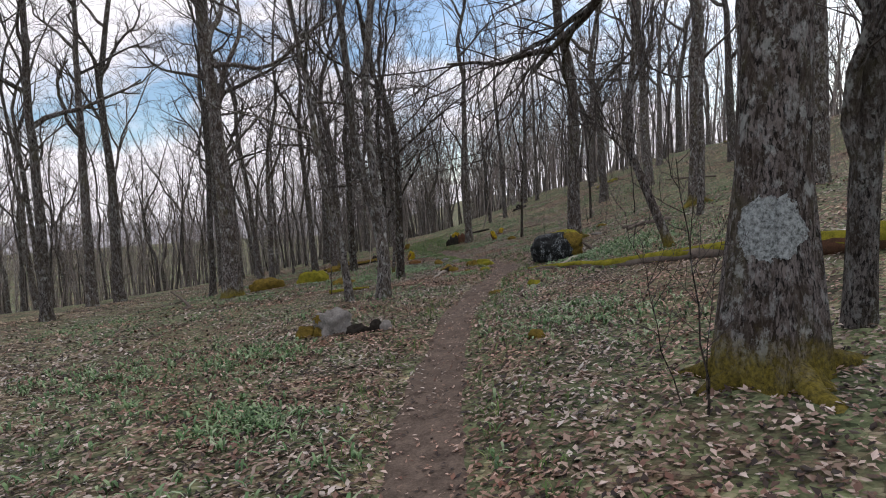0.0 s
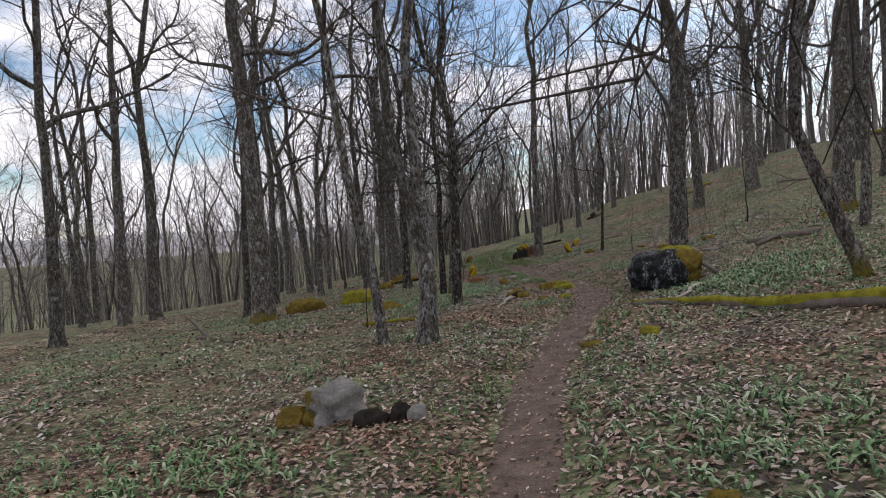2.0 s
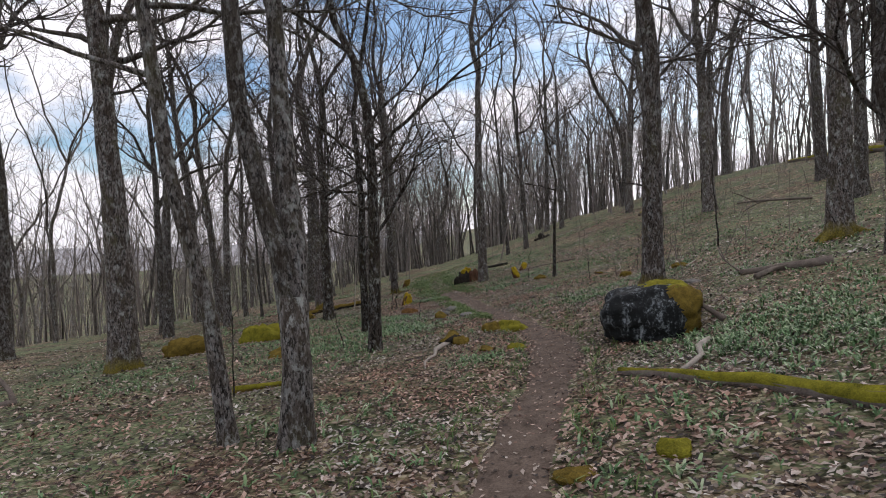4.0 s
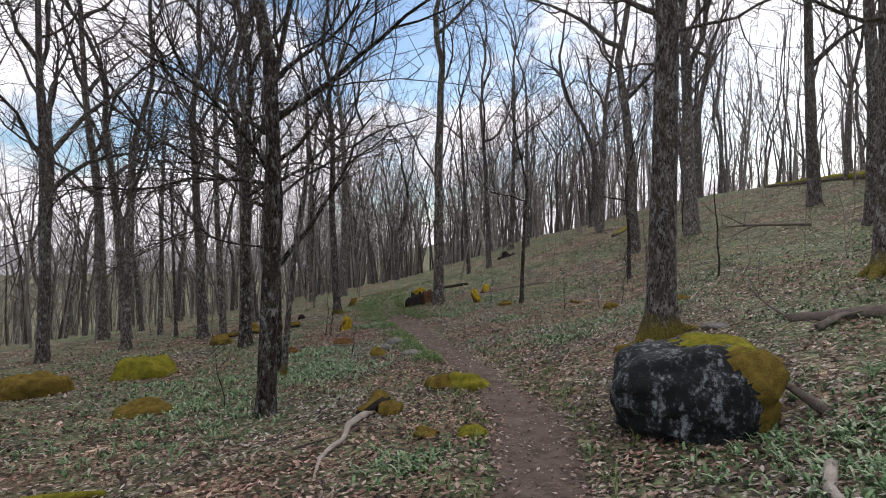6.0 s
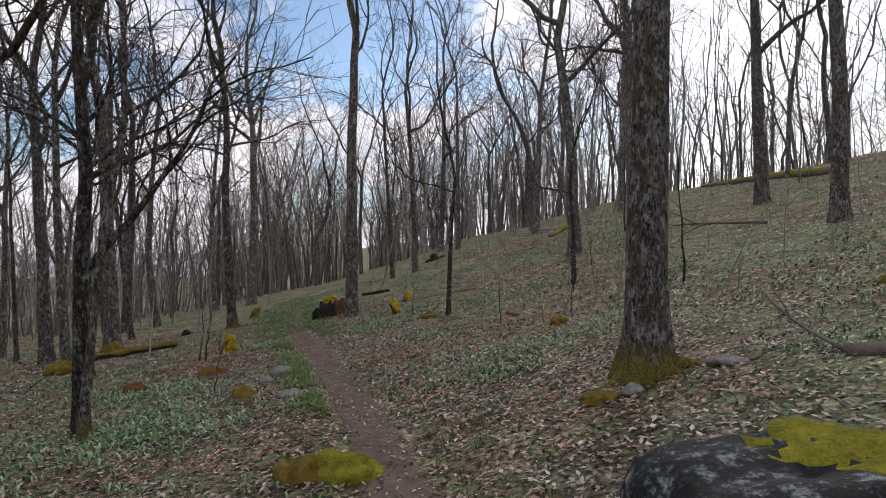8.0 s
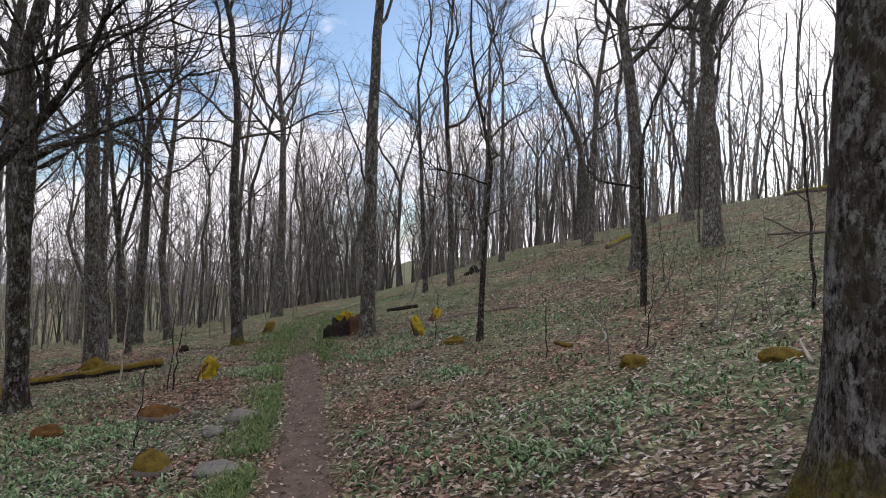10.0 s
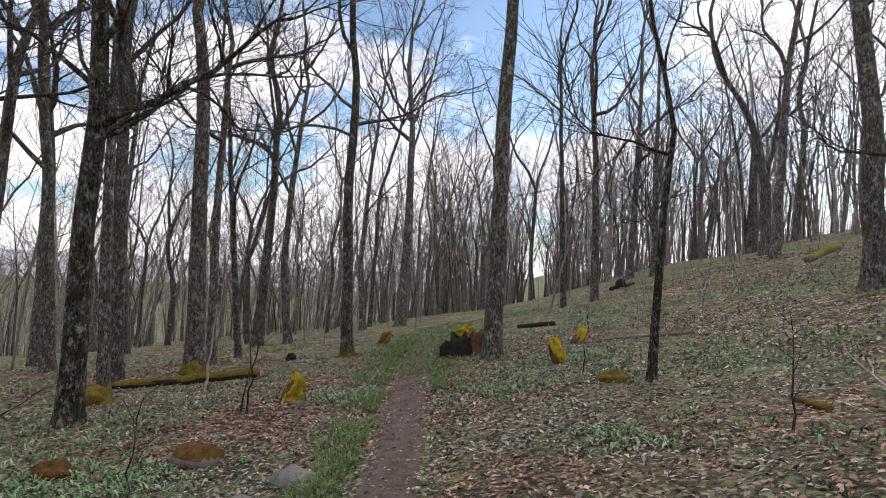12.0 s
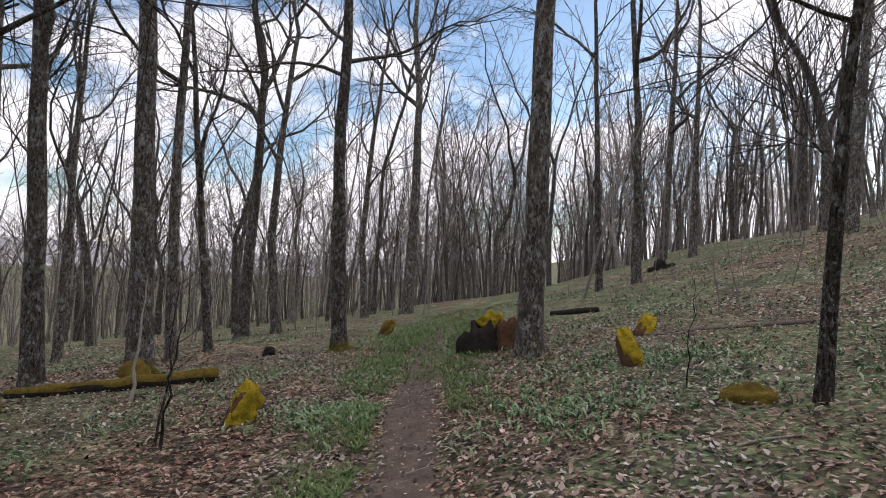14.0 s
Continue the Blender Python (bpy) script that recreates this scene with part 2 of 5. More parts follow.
def litter():
    """Matted leaf litter: single leaves as cells, with dark gaps, humus and thin green."""
    m, n, l, b = material("leaf_litter_ground", 0.9, 0.2)
    tc = n.new("ShaderNodeTexCoord").outputs["Object"]
    leaf = cells_node(n, l, tc, 20, (1, 1.3, 0.4), "F1", "Color")
    edge = cells_node(n, l, tc, 20, (1, 1.3, 0.4), "DISTANCE_TO_EDGE")
    sep = n.new("ShaderNodeSeparateColor")
    l.new(leaf, sep.inputs["Color"])
    col = ramp(n, l, sep.outputs["Red"], (0.0, (0.035, 0.025, 0.018)), (0.35, (0.15, 0.098, 0.068)), (0.7, (0.29, 0.23, 0.165)), (1.0, (0.52, 0.46, 0.36)))
    col = mix(n, l, ramp(n, l, edge, (0.0, 0.8), (0.12, 0.0)), col, (0.025, 0.02, 0.016))
    clump = cells_node(n, l, tc, 4.5, (1, 1.2, 0.4), "F1", "Color")
    sep2 = n.new("ShaderNodeSeparateColor")
    l.new(clump, sep2.inputs["Color"])
    col = mix(n, l, 0.8, col, ramp(n, l, sep2.outputs["Red"], (0.0, (0.30, 0.28, 0.27)), (0.5, (0.9, 0.86, 0.82)), (1.0, (1.9, 1.85, 1.8))), "MULTIPLY")
    col = mix(n, l, 0.8, col, ramp(n, l, noise_node(n, l, tc, 7, 7, 0.8), (0.38, (0.4, 0.38, 0.36)), (0.50, (1.0, 0.97, 0.95)), (0.62, (1.8, 1.75, 1.7))), "MULTIPLY")
    broad = noise_node(n, l, tc, 0.4, 6, 0.65)
    green = mix(n, l, 0.55, noise_node(n, l, tc, 0.22, 4, 0.55), noise_node(n, l, tc, 3.5, 6, 0.75))
    col = mix(n, l, ramp(n, l, green, (0.42, 0.0), (0.53, 0.9)), col, mix(n, l, sep.outputs["Green"], (0.035, 0.06, 0.024), (0.22, 0.27, 0.14)))
    tufts = noise_node(n, l, tc, 1.3, 6, 0.75)
    col = mix(n, l, 0.85, col, ramp(n, l, tufts, (0.36, (0.42, 0.42, 0.40)), (0.5, (0.95, 0.95, 0.92)), (0.62, (1.3, 1.27, 1.18))), "MULTIPLY")
    col = mix(n, l, ramp(n, l, broad, (0.50, 0.0), (0.66, 0.5)), col, (0.13, 0.07, 0.052))
    l.new(col, b.inputs["Base Color"])
    h = mix(n, l, 0.5, sep.outputs["Green"], edge)
    bump(n, l, b, h, 0.8, 0.03)
    return m


# distance haze painted in: a paled ridge colour and a faint bluish emission
HAZED_RIDGE = plain("hazed_wooded_ridge", (0.22, 0.205, 0.21), (0.36, 0.335, 0.34), 0.08, 6, 1.0, 0.5, 0.3, 0.0)
HAZED_RIDGE.node_tree.nodes["Principled BSDF"].inputs["Emission Color"].default_value = (0.62, 0.64, 0.72, 1)
HAZED_RIDGE.node_tree.nodes["Principled BSDF"].inputs["Emission Strength"].default_value = 0.22
LITTER = litter()
TRAIL = plain("trodden_earth", (0.045, 0.033, 0.026), (0.21, 0.16, 0.125), 6, 6, 0.95, 0.02, 0.8)


# ---- making things ----
def mesh_of(name, verts, faces, mat, smooth=True):
    me = bpy.data.meshes.new(name)
    me.from_pydata(verts, [], faces)
    if smooth:
        me.polygons.foreach_set("use_smooth", [True] * len(me.polygons))
    me.materials.append(mat)
    me.update()
    return me


def part(name, vf, mat, parent, label="", smooth=True):
    ob = new(name, mesh_of(name, vf[0], vf[1], mat, smooth))
    ob.parent = parent
    if label:
        ob["label"] = label
    return ob


def base(name, x, y, z, label, category, group="", turn=0.0):
    ob = new(name)
    ob.empty_display_size = 0.2
    ob.matrix_basis = pose(x, y, z, 0, 0, turn)
    return tagged(ob, label, category, group)


def tube(vf, pts, radii, sides, cap=False, rough=0.0, rng=None, twist=0.0):
    """Adds a bent, tapered tube through pts."""
    verts, faces = vf
    first = len(verts)
    side = None
    n = len(pts)
    for k, p in enumerate(pts):
        ahead = (pts[min(k + 1, n - 1)] - pts[max(k - 1, 0)]).normalized()
        if side is None:
            side = ahead.cross(Vector((0.31, 0.95, 0.05)) if abs(ahead.y) < 0.9 else Vector((1, 0, 0))).normalized()
        side = (side - ahead * side.dot(ahead)).normalized()
        other = ahead.cross(side)
        for s in range(sides):
            a = 2 * math.pi * s / sides + twist * k
            rr = radii[k] * (1 + (rng.uniform(-rough, rough) if rough else 0))
            verts.append(p + side * (rr * math.cos(a)) + other * (rr * math.sin(a)))
    for k in range(n - 1):
        for s in range(sides):
            a, b = first + k * sides + s, first + k * sides + (s + 1) % sides
            faces.append((a, b, b + sides, a + sides))
    if cap:
        faces.append(tuple(range(first + (n - 1) * sides, first + n * sides)))
        faces.append(tuple(reversed(range(first, first + sides))))
    return vf


def wander(rng, p, d, length, steps, turn, rise):
    pts, d = [p.copy()], d.normalized()
    for _ in range(steps):
        d = (d + Vector((rng.uniform(-turn, turn), rng.uniform(-turn, turn), rng.uniform(-turn, turn) + rise))).normalized()
        p = p + d * (length / steps)
        pts.append(p.copy())
    return pts


def heading(az, elev):
    a, e = radians(az), radians(elev)
    return Vector((math.cos(a) * math.cos(e), math.sin(a) * math.cos(e), math.sin(e)))


def taper(r, end, n):
    return [r + (end - r) * (k / (n - 1)) ** 0.8 for k in range(n)]


def along(pts, f):
    k = f * (len(pts) - 1)
    i = min(int(k), len(pts) - 2)
    return pts[i].lerp(pts[i + 1], k - i), (pts[i + 1] - pts[i]).normalized()


def spread(rng, d, angle):
    """A direction that leaves d by about that angle."""
    s = d.cross(Vector((rng.uniform(-1, 1), rng.uniform(-1, 1), rng.uniform(-1, 1)))).normalized()
    return (d * math.cos(radians(angle)) + s * math.sin(radians(angle))).normalized()


def sprays(rng, twigs, pts, count, length, r, fine):
    """Twigs along a branch, each with finer ones."""
    for k in range(count):
        p, d = along(pts, 0.25 + 0.75 * (k + rng.random()) / count)
        t = wander(rng, p, spread(rng, d, rng.uniform(25, 60)), length * rng.uniform(0.6, 1.3), 2, 0.22, 0.10)
        tube(twigs, t, [r, r * 0.75, r * 0.45], 3)
        for _ in range(fine):
            p2, d2 = along(t, rng.uniform(0.3, 1.0))
            u = wander(rng, p2, spread(rng, d2, rng.uniform(20, 50)), length * rng.uniform(0.3, 0.6), 1, 0.2, 0.05)
            tube(twigs, u, [r * 0.6, r * 0.35], 3)


def limb_of(rng, wood, twigs, p, d, length, r, second=4, sprig=4, fine=3, rise=0.12, sides=6, turn=0.24, light=False):
    pts = wander(rng, p, d, length, 6 if light else 7, turn, rise)
    tube(wood, pts, taper(r, r * 0.28, len(pts)), sides)
    for k in range(second):
        q, e = along(pts, 0.25 + 0.72 * (k + rng.random()) / second)
        s = wander(rng, q, spread(rng, e, rng.uniform(28, 60)), length * rng.uniform(0.25, 0.5), 3 if light else 4, 0.32, 0.10)
        tube(wood, s, taper(r * 0.42, r * 0.14, len(s)), 3 if light else 4)
        sprays(rng, twigs, s, sprig, 0.95, max(0.007, r * 0.13), fine)
    sprays(rng, twigs, pts, sprig, 0.9, max(0.007, r * 0.13), fine)


def trunk_line(rng, way, tall):
    """Trunk through its known bends, then on to its full height."""
    pts = [Vector((0, 0, -0.25)), Vector((0, 0, 0))]
    for dx, dy, z in way:
        a = pts[-1]
        b = Vector((dx, dy, z))
        n = max(1, int((b - a).length / 0.8))
        for k in range(1, n + 1):
            q = a.lerp(b, k / n)
            if k < n:
                q += Vector((rng.uniform(-0.025, 0.025), rng.uniform(-0.025, 0.025), 0))
            pts.append(q)
    d = (pts[-1] - pts[-2]).normalized()
    d = (d + Vector((0, 0, 0.8))).normalized()
    while pts[-1].z < tall:
        d = (d + Vector((rng.uniform(-0.32, 0.32), rng.uniform(-0.32, 0.32), 0.17))).normalized()
        pts.append(pts[-1] + d * 0.9)
    return pts


def trunk_mesh(rng, pts, r, tall, sides, flare, tip=0.16):
    """Tapered trunk with buttressed root flare and uneven girth."""
    verts, faces = [], []
    lobes, turn = rng.randint(4, 6), rng.uniform(0, 6.28)
    ring = []
    dense = []
    for k in range(len(pts) - 1):
        a, b = pts[k], pts[k + 1]
        n = 4 if b.z < 1.2 else 1
        for i in range(n):
            dense.append(a.lerp(b, i / n))
    dense.append(pts[-1])
    for p in dense:
        f = max(0.0, min(1.0, p.z / tall))
        rad = r * (1 - (1 - tip) * f ** 0.85)
        bulge = 1 + 0.05 * noise.noise(Vector((p.z * 1.3, turn, 0)))
        for s in range(sides):
            a = 2 * math.pi * s / sides
            root = flare * math.exp(-max(p.z + 0.05, 0) / (0.9 * r + 0.09)) * (0.45 + 0.55 * max(0.0, math.cos(lobes * a + turn)) ** 1.5)
            uneven = 1 + 0.07 * noise.noise(Vector((math.cos(a) * 1.5, math.sin(a) * 1.5, p.z * 2.2 + turn)))
            rr = rad * bulge * uneven * (1 + root)
            verts.append((p.x + rr * math.cos(a), p.y + rr * math.sin(a), p.z))
    for k in range(len(dense) - 1):
        for s in range(sides):
            a, b = k * sides + s, k * sides + (s + 1) % sides
            faces.append((a, b, b + sides, a + sides))
    faces.append(tuple(range((len(dense) - 1) * sides, len(dense) * sides)))
    return verts, faces


def roots(rng, ob, x, y, r, count, mat):
    """Roots that run out over the ground from the foot of a trunk."""
    az = rng.uniform(0, 360)
    for _ in range(count):
        az += 360 / count * rng.uniform(0.7, 1.3)
        d, p, pts = heading(az, 0), heading(az, 0) * r * 0.5, []
        length = r * rng.uniform(1.7, 3.2)
        for k in range(7):
            f = k / 6
            q = p + d * (length * f)
            q.z = ground_z(x + q.x, y + q.y) - ground_z(x, y) + r * 0.75 * (1 - f) ** 2.0 - 0.05 * f
            pts.append(q)
            d = (d + Vector((rng.uniform(-0.2, 0.2), rng.uniform(-0.2, 0.2), 0))).normalized()
        part("root", tube(([], []), pts, [r * (0.48 - 0.36 * k / 6) for k in range(7)], 9, False, 0.08, rng), mat, ob)


def tree(x, y, r, way, seed, tall=15.0, label="grey-barked leafless oak tree standing on the leafy slope", mat=None, limbs=8, low=0.32, named=(), leaders=(), flare=0.5, broken=False):
    """A tree of its own: way are the bends of its trunk (dx, dy, z); named limbs (z, azimuth, elevation, length, radius); leaders are stems that part from the fork."""
    rng = random.Random(seed)
    mat = mat or BARK
    ob = base("tree", x, y, ground_z(x, y) - 0.02, label, "tree", "bare woodland trees")
    twigs = ([], [])
    stems = []
    if leaders:
        pts = trunk_line(rng, way, way[-1][2] - 0.1)
        part("trunk", trunk_mesh(rng, pts, r, way[-1][2] * 3, 14, flare), mat, ob)
        for lead in leaders:
            line = [pts[-2].copy()] + [Vector(v) for v in lead[1:]]
            d = (line[-1] - line[-2]).normalized()
            while line[-1].z < tall:
                d = (d + Vector((rng.uniform(-0.15, 0.15), rng.uniform(-0.15, 0.15), 0.1))).normalized()
                line.append(line[-1] + d * 0.9)
            part("stem", tube(([], []), line, taper(lead[0], lead[0] * 0.2, len(line)), 10, False, 0.06, rng), mat, ob)
            stems.append((line, lead[0]))
    else:
        pts = trunk_line(rng, way, tall)
        part("trunk", trunk_mesh(rng, pts, r, tall, 16 if r > 0.15 else 10, flare, 0.55 if broken else 0.16), mat, ob)
        stems.append((pts, r))
    for z, az, el, length, rr in named:
        line, _ = stems[0]
        p = min(line, key=lambda q: abs(q.z - z)).copy()
        p.z = z
        wood = ([], [])
        limb_of(rng, wood, twigs, p, heading(az, el), length, rr, 6, 5, 3, 0.04, 7, 0.34)
        part("limb", wood, mat, ob)
    if not broken:
        each = max(3, limbs // len(stems))
        for line, rr in stems:
            az = rng.uniform(0, 360)
            for k in range(each):
                f = low + (0.97 - low) * (k + rng.uniform(0.1, 0.9)) / each
                p, d = along(line, f)
                az += rng.uniform(100, 170)
                wood = ([], [])
                length = (0.34 - 0.18 * f) * tall * rng.uniform(0.7, 1.2)
                limb_of(rng, wood, twigs, p, heading(az, rng.uniform(25, 66)), length, rr * (1 - 0.8 * f) * rng.uniform(0.45, 0.85), turn=0.34)
                part("limb", wood, mat, ob)
    if flare >= 0.6:
        roots(rng, ob, x, y, r, 6, mat)
    if twigs[0]:
        part("twig_crown", twigs, TWIG, ob)["kind"] = "stuff"
    return ob


def lump(rng, sx, sy, sz, detail=3, uneven=0.28, scale=1.4, cut=-0.35, tuft=0.0, block=0.0):
    """A weathered stone or cushion: a rounded block with facets and hollows."""
    bm = bmesh.new()
    bmesh.ops.create_icosphere(bm, subdivisions=detail, radius=1)
    off = Vector((rng.uniform(-50, 50), rng.uniform(-50, 50), rng.uniform(-50, 50)))
    for v in bm.verts:
        p = v.co.normalized()
        d = noise.noise(p * scale + off) * uneven + noise.noise(p * scale * 2.7 + off) * uneven * 0.38 + noise.noise(p * scale * 7 + off) * uneven * 0.20
        q = p * (1 + d + (rng.uniform(-tuft, tuft) if tuft else 0.0))
        if block:
            q *= 1 + block * (1 / (p.x ** 4 + p.y ** 4 + p.z ** 4) ** 0.25 - 1.15)
        v.co = Vector((q.x * sx, q.y * sy, max(q.z, cut) * sz))
    verts = [tuple(v.co) for v in bm.verts]
    faces = [tuple(v.index for v in f.verts) for f in bm.faces]
    bm.free()
    return verts, faces


def cover(vf, keep, lift):
    """The faces of a lump whose middle passes keep, lifted off it: a coat of moss."""
    verts, faces = vf
    chosen = [f for f in faces if keep(sum((Vector(verts[i]) for i in f), Vector()) / len(f))]
    root = {i: i for f in chosen for i in f}

    def head(i):
        while root[i] != i:
            root[i] = root[root[i]]
            i = root[i]
        return i

    for f in chosen:
        for i in f[1:]:
            root[head(i)] = head(f[0])
    size_of = {}
    for f in chosen:
        size_of[head(f[0])] = size_of.get(head(f[0]), 0) + 1
    best = max(size_of, key=size_of.get)
    chosen = [f for f in chosen if head(f[0]) == best]
    used = sorted({i for f in chosen for i in f})
    at = {i: k for k, i in enumerate(used)}
    mid = sum((Vector(verts[i]) for i in used), Vector()) / max(1, len(used)) - Vector((0, 0, 0.3))
    picked = set(chosen)
    rim = {i for f in faces if f not in picked for i in f}
    out = []
    for i in used:
        v = Vector(verts[i])
        out.append(tuple(v + (v - mid).normalized() * (0.001 if i in rim else lift * (1 + 0.8 * noise.noise(v * 9) + 0.7 * noise.noise(v * 40)))))
    return out, [tuple(at[i] for i in f) for f in chosen]


def stone(x, y, sx, sy, sz, seed, mat, label, turn=0.0, sink=0.25, moss=None, keep=None, detail=3, uneven=0.28):
    rng = random.Random(seed)
    ob = base("stone", x, y, ground_z(x, y) + sz * (0.5 - sink), label, "stone", "", turn)
    vf = lump(rng, sx, sy, sz, detail, uneven)
    part("body", vf, mat, ob)
    if moss:
        part("moss", cover(vf, keep or (lambda c: c.z > 0.35 * sz + 0.3 * sz * noise.noise(c * 4)), 0.02), moss, ob, "yellow-green moss")
    return ob


def mound(x, y, sx, sy, sz, seed, mat, label, turn=0.0, name="moss_cushion", category="moss"):
    ob = new(name, mesh_of(name, *lump(random.Random(seed), sx, sy, sz * 1.3, 4, 0.30, 1.6, -0.3, 0.03, 0.25), mat))
    ob.matrix_basis = pose(x, y, ground_z(x, y) - 0.12 * sz, 0, 0, turn)
    return tagged(ob, label, category)


def fallen(name, ends, r0, r1, seed, mat, label, moss=None, sag=0.0, sides=10, lift=0.6, category="fallen log"):
    """A log or branch lying on the ground through the given (x, y) places, with broken ends, and moss along its top."""
    rng = random.Random(seed)
    x0, y0 = ends[0]
    z0 = ground_z(x0, y0)
    ob = base(name, x0, y0, z0, label, category)
    line = []
    for (ax, ay), (bx, by) in zip(ends, ends[1:]):
        n = max(2, int(math.hypot(bx - ax, by - ay) / 0.3))
        for k in range(n + (1 if (bx, by) == ends[-1] else 0)):
            f = k / n
            line.append((ax + (bx - ax) * f, ay + (by - ay) * f))
    pts, rad = [], []
    for k, (px, py) in enumerate(line):
        f = k / (len(line) - 1)
        rr = (r0 + (r1 - r0) * f) * rng.uniform(0.92, 1.08)
        pts.append(Vector((px - x0 + rng.uniform(-0.2, 0.2) * rr, py - y0 + rng.uniform(-0.2, 0.2) * rr, ground_z(px, py) - z0 + rr * lift)))
        rad.append(rr)
    part("wood", tube(([], []), pts, rad, sides, True, 0.10, rng), mat, ob)
    if moss:
        coat = [p + Vector((0, 0, rr * 0.22)) for p, rr in zip(pts, rad)]
        part("moss", tube(([], []), coat, [q * (0.95 + 0.2 * noise.noise(Vector((k * 0.7, seed, 0)))) for k, q in enumerate(rad)], sides, True, 0.12, rng), moss, ob, "mat of moss")
    return ob


def stick(x, y, az, length, r, seed, mat, label, rise=0.0, name="stick", turn=0.25, forks=1):
    """A thin fallen branch, a little bent, with a side twig."""
    rng = random.Random(seed)
    ob = base(name, x, y, ground_z(x, y) + r, label, "stick")
    pts, d, p = [Vector()], heading(az, 0), Vector()
    for k in range(6):
        d = (d + Vector((rng.uniform(-turn, turn), rng.uniform(-turn, turn), 0))).normalized()
        p = p + d * (length / 6)
        p.z = ground_z(x + p.x, y + p.y) - ground_z(x, y) + rise * (k + 1) / 6
        pts.append(p.copy())
    part("stem", tube(([], []), pts, taper(r, r * 0.5, 7), 6, True, 0.1, rng), mat, ob)
    for _ in range(forks):
        q, e = along(pts, rng.uniform(0.4, 0.8))
        s = wander(rng, q, spread(rng, e, 40), length * 0.35, 3, 0.2, 0.05)
        part("side_twig", tube(([], []), s, taper(r * 0.55, r * 0.25, 4), 5), mat, ob)
    return ob


def sapling(x, y, tall, r, seed, label, lean=(0, 0), sprig=7, mat=None, name="sapling"):
    rng = random.Random(seed)
    ob = base(name, x, y, ground_z(x, y), label, "sapling", "thin saplings")
    pts = [Vector((0, 0, -0.05))]
    for k in range(1, 8):
        f = k / 7
        pts.append(Vector((lean[0] * f + rng.uniform(-0.03, 0.03), lean[1] * f + rng.uniform(-0.03, 0.03), tall * f)))
    part("stem", tube(([], []), pts, taper(r, r * 0.3, 8), 7, False, 0.06, rng), mat or BARK_DARK, ob)
    twigs = ([], [])
    for k in range(sprig):
        p, d = along(pts, 0.25 + 0.75 * (k + rng.random()) / sprig)
        t = wander(rng, p, spread(rng, d, rng.uniform(35, 65)), tall * rng.uniform(0.12, 0.3), 3, 0.2, 0.12)
        tube(twigs, t, taper(max(0.003, r * 0.4), 0.002, 4), 3)
        sprays(rng, twigs, t, 3, tall * 0.1, 0.002, 1)
    part("twig_spray", twigs, TWIG, ob)["kind"] = "stuff"
    return ob


# ---- the lie of the land ----
XS = (-24, -10, -4, -1, 2, 5, 10, 22)
YS = (0, 6, 11, 16, 21, 27, 36, 50)
# height of the hillside, one row for each of XS going uphill, along YS
SLOPE = (
    (0.10, -0.42, -0.90, -1.41, -1.96, -2.55, -3.30, -4.30),
    (-0.12, -0.45, -0.74, -1.02, -1.19, -1.45, -1.77, -2.20),
    (-0.13, -0.23, -0.34, -0.56, -0.79, -0.89, -0.90, -0.85),
    (-0.02, -0.10, -0.09, -0.29, -0.56, -0.57, -0.38, -0.35),
    (0.30, 0.25, 0.23, 0.00, -0.14, 0.02, 0.42, 0.45),
    (0.84, 0.84, 0.82, 0.73, 0.48, 0.58, 1.25, 1.4),
    (1.94, 1.91, 1.85, 1.76, 1.68, 1.94, 2.70, 3.1),
    (4.63, 4.90, 5.14, 5.36, 5.55, 5.66, 5.6, 5.9),
)


def blend(g, v):
    """The lower knot of g round v, and how far v lies towards the next."""
    v = min(max(v, g[0]), g[-1])
    i = 0
    while i < len(g) - 2 and v > g[i + 1]:
        i += 1
    f = (v - g[i]) / (g[i + 1] - g[i])
    return i, 0.5 * f + 0.5 * f * f * (3 - 2 * f)


def patch(x, y):
    i, f = blend(XS, x)
    j, h = blend(YS, y)
    a = SLOPE[i][j] * (1 - h) + SLOPE[i][j + 1] * h
    b = SLOPE[i + 1][j] * (1 - h) + SLOPE[i + 1][j + 1] * h
    return a * (1 - f) + b * f


def ease(v, a, b):
    f = min(max((v - a) / (b - a), 0.0), 1.0)
    return f * f * (3 - 2 * f)


def height(x, y):
    """The lie of the land: smoothed hillside, crest to the right, valley to the left, a far wooded ridge beyond it."""
    z = 0.25 * (patch(x - 0.7, y - 1) + patch(x + 0.7, y - 1) + patch(x - 0.7, y + 1) + patch(x + 0.7, y + 1))
    z -= 0.16 * max(0.0, -24 - x) * (1 - ease(-x, 60, 110)) + 8 * ease(-x, 60, 110)
    z += 0.10 * min(max(0.0, x - 22), 10) - 0.10 * max(0.0, x - 32)
    z -= 0.03 * max(0.0, y - 50) * (1 - ease(y, 90, 150)) + 2.4 * ease(y, 90, 150)
    far = math.hypot(x, y - 20)
    return z + 8 * ease(far, 150, 420)


# ---- the ground ----
TRAIL_X = ((-14, 0.6), (-4, 0.1), (2.7, -0.18), (3.8, -0.22), (6.3, -0.04), (8, 0.13), (9, 0.28), (10.2, 0.65), (11.4, 0.98), (12.8, 1.36), (13.6, 1.60), (15, 1.48),
           (16.4, 1.38), (17.8, 1.30), (20.4, 0.88), (21.3, 0.82), (23.2, 0.48), (25, 0.10), (26.7, -0.20), (28.5, -0.52), (32, -0.93), (35.7, -1.0), (42, -0.3), (60, 2.5))


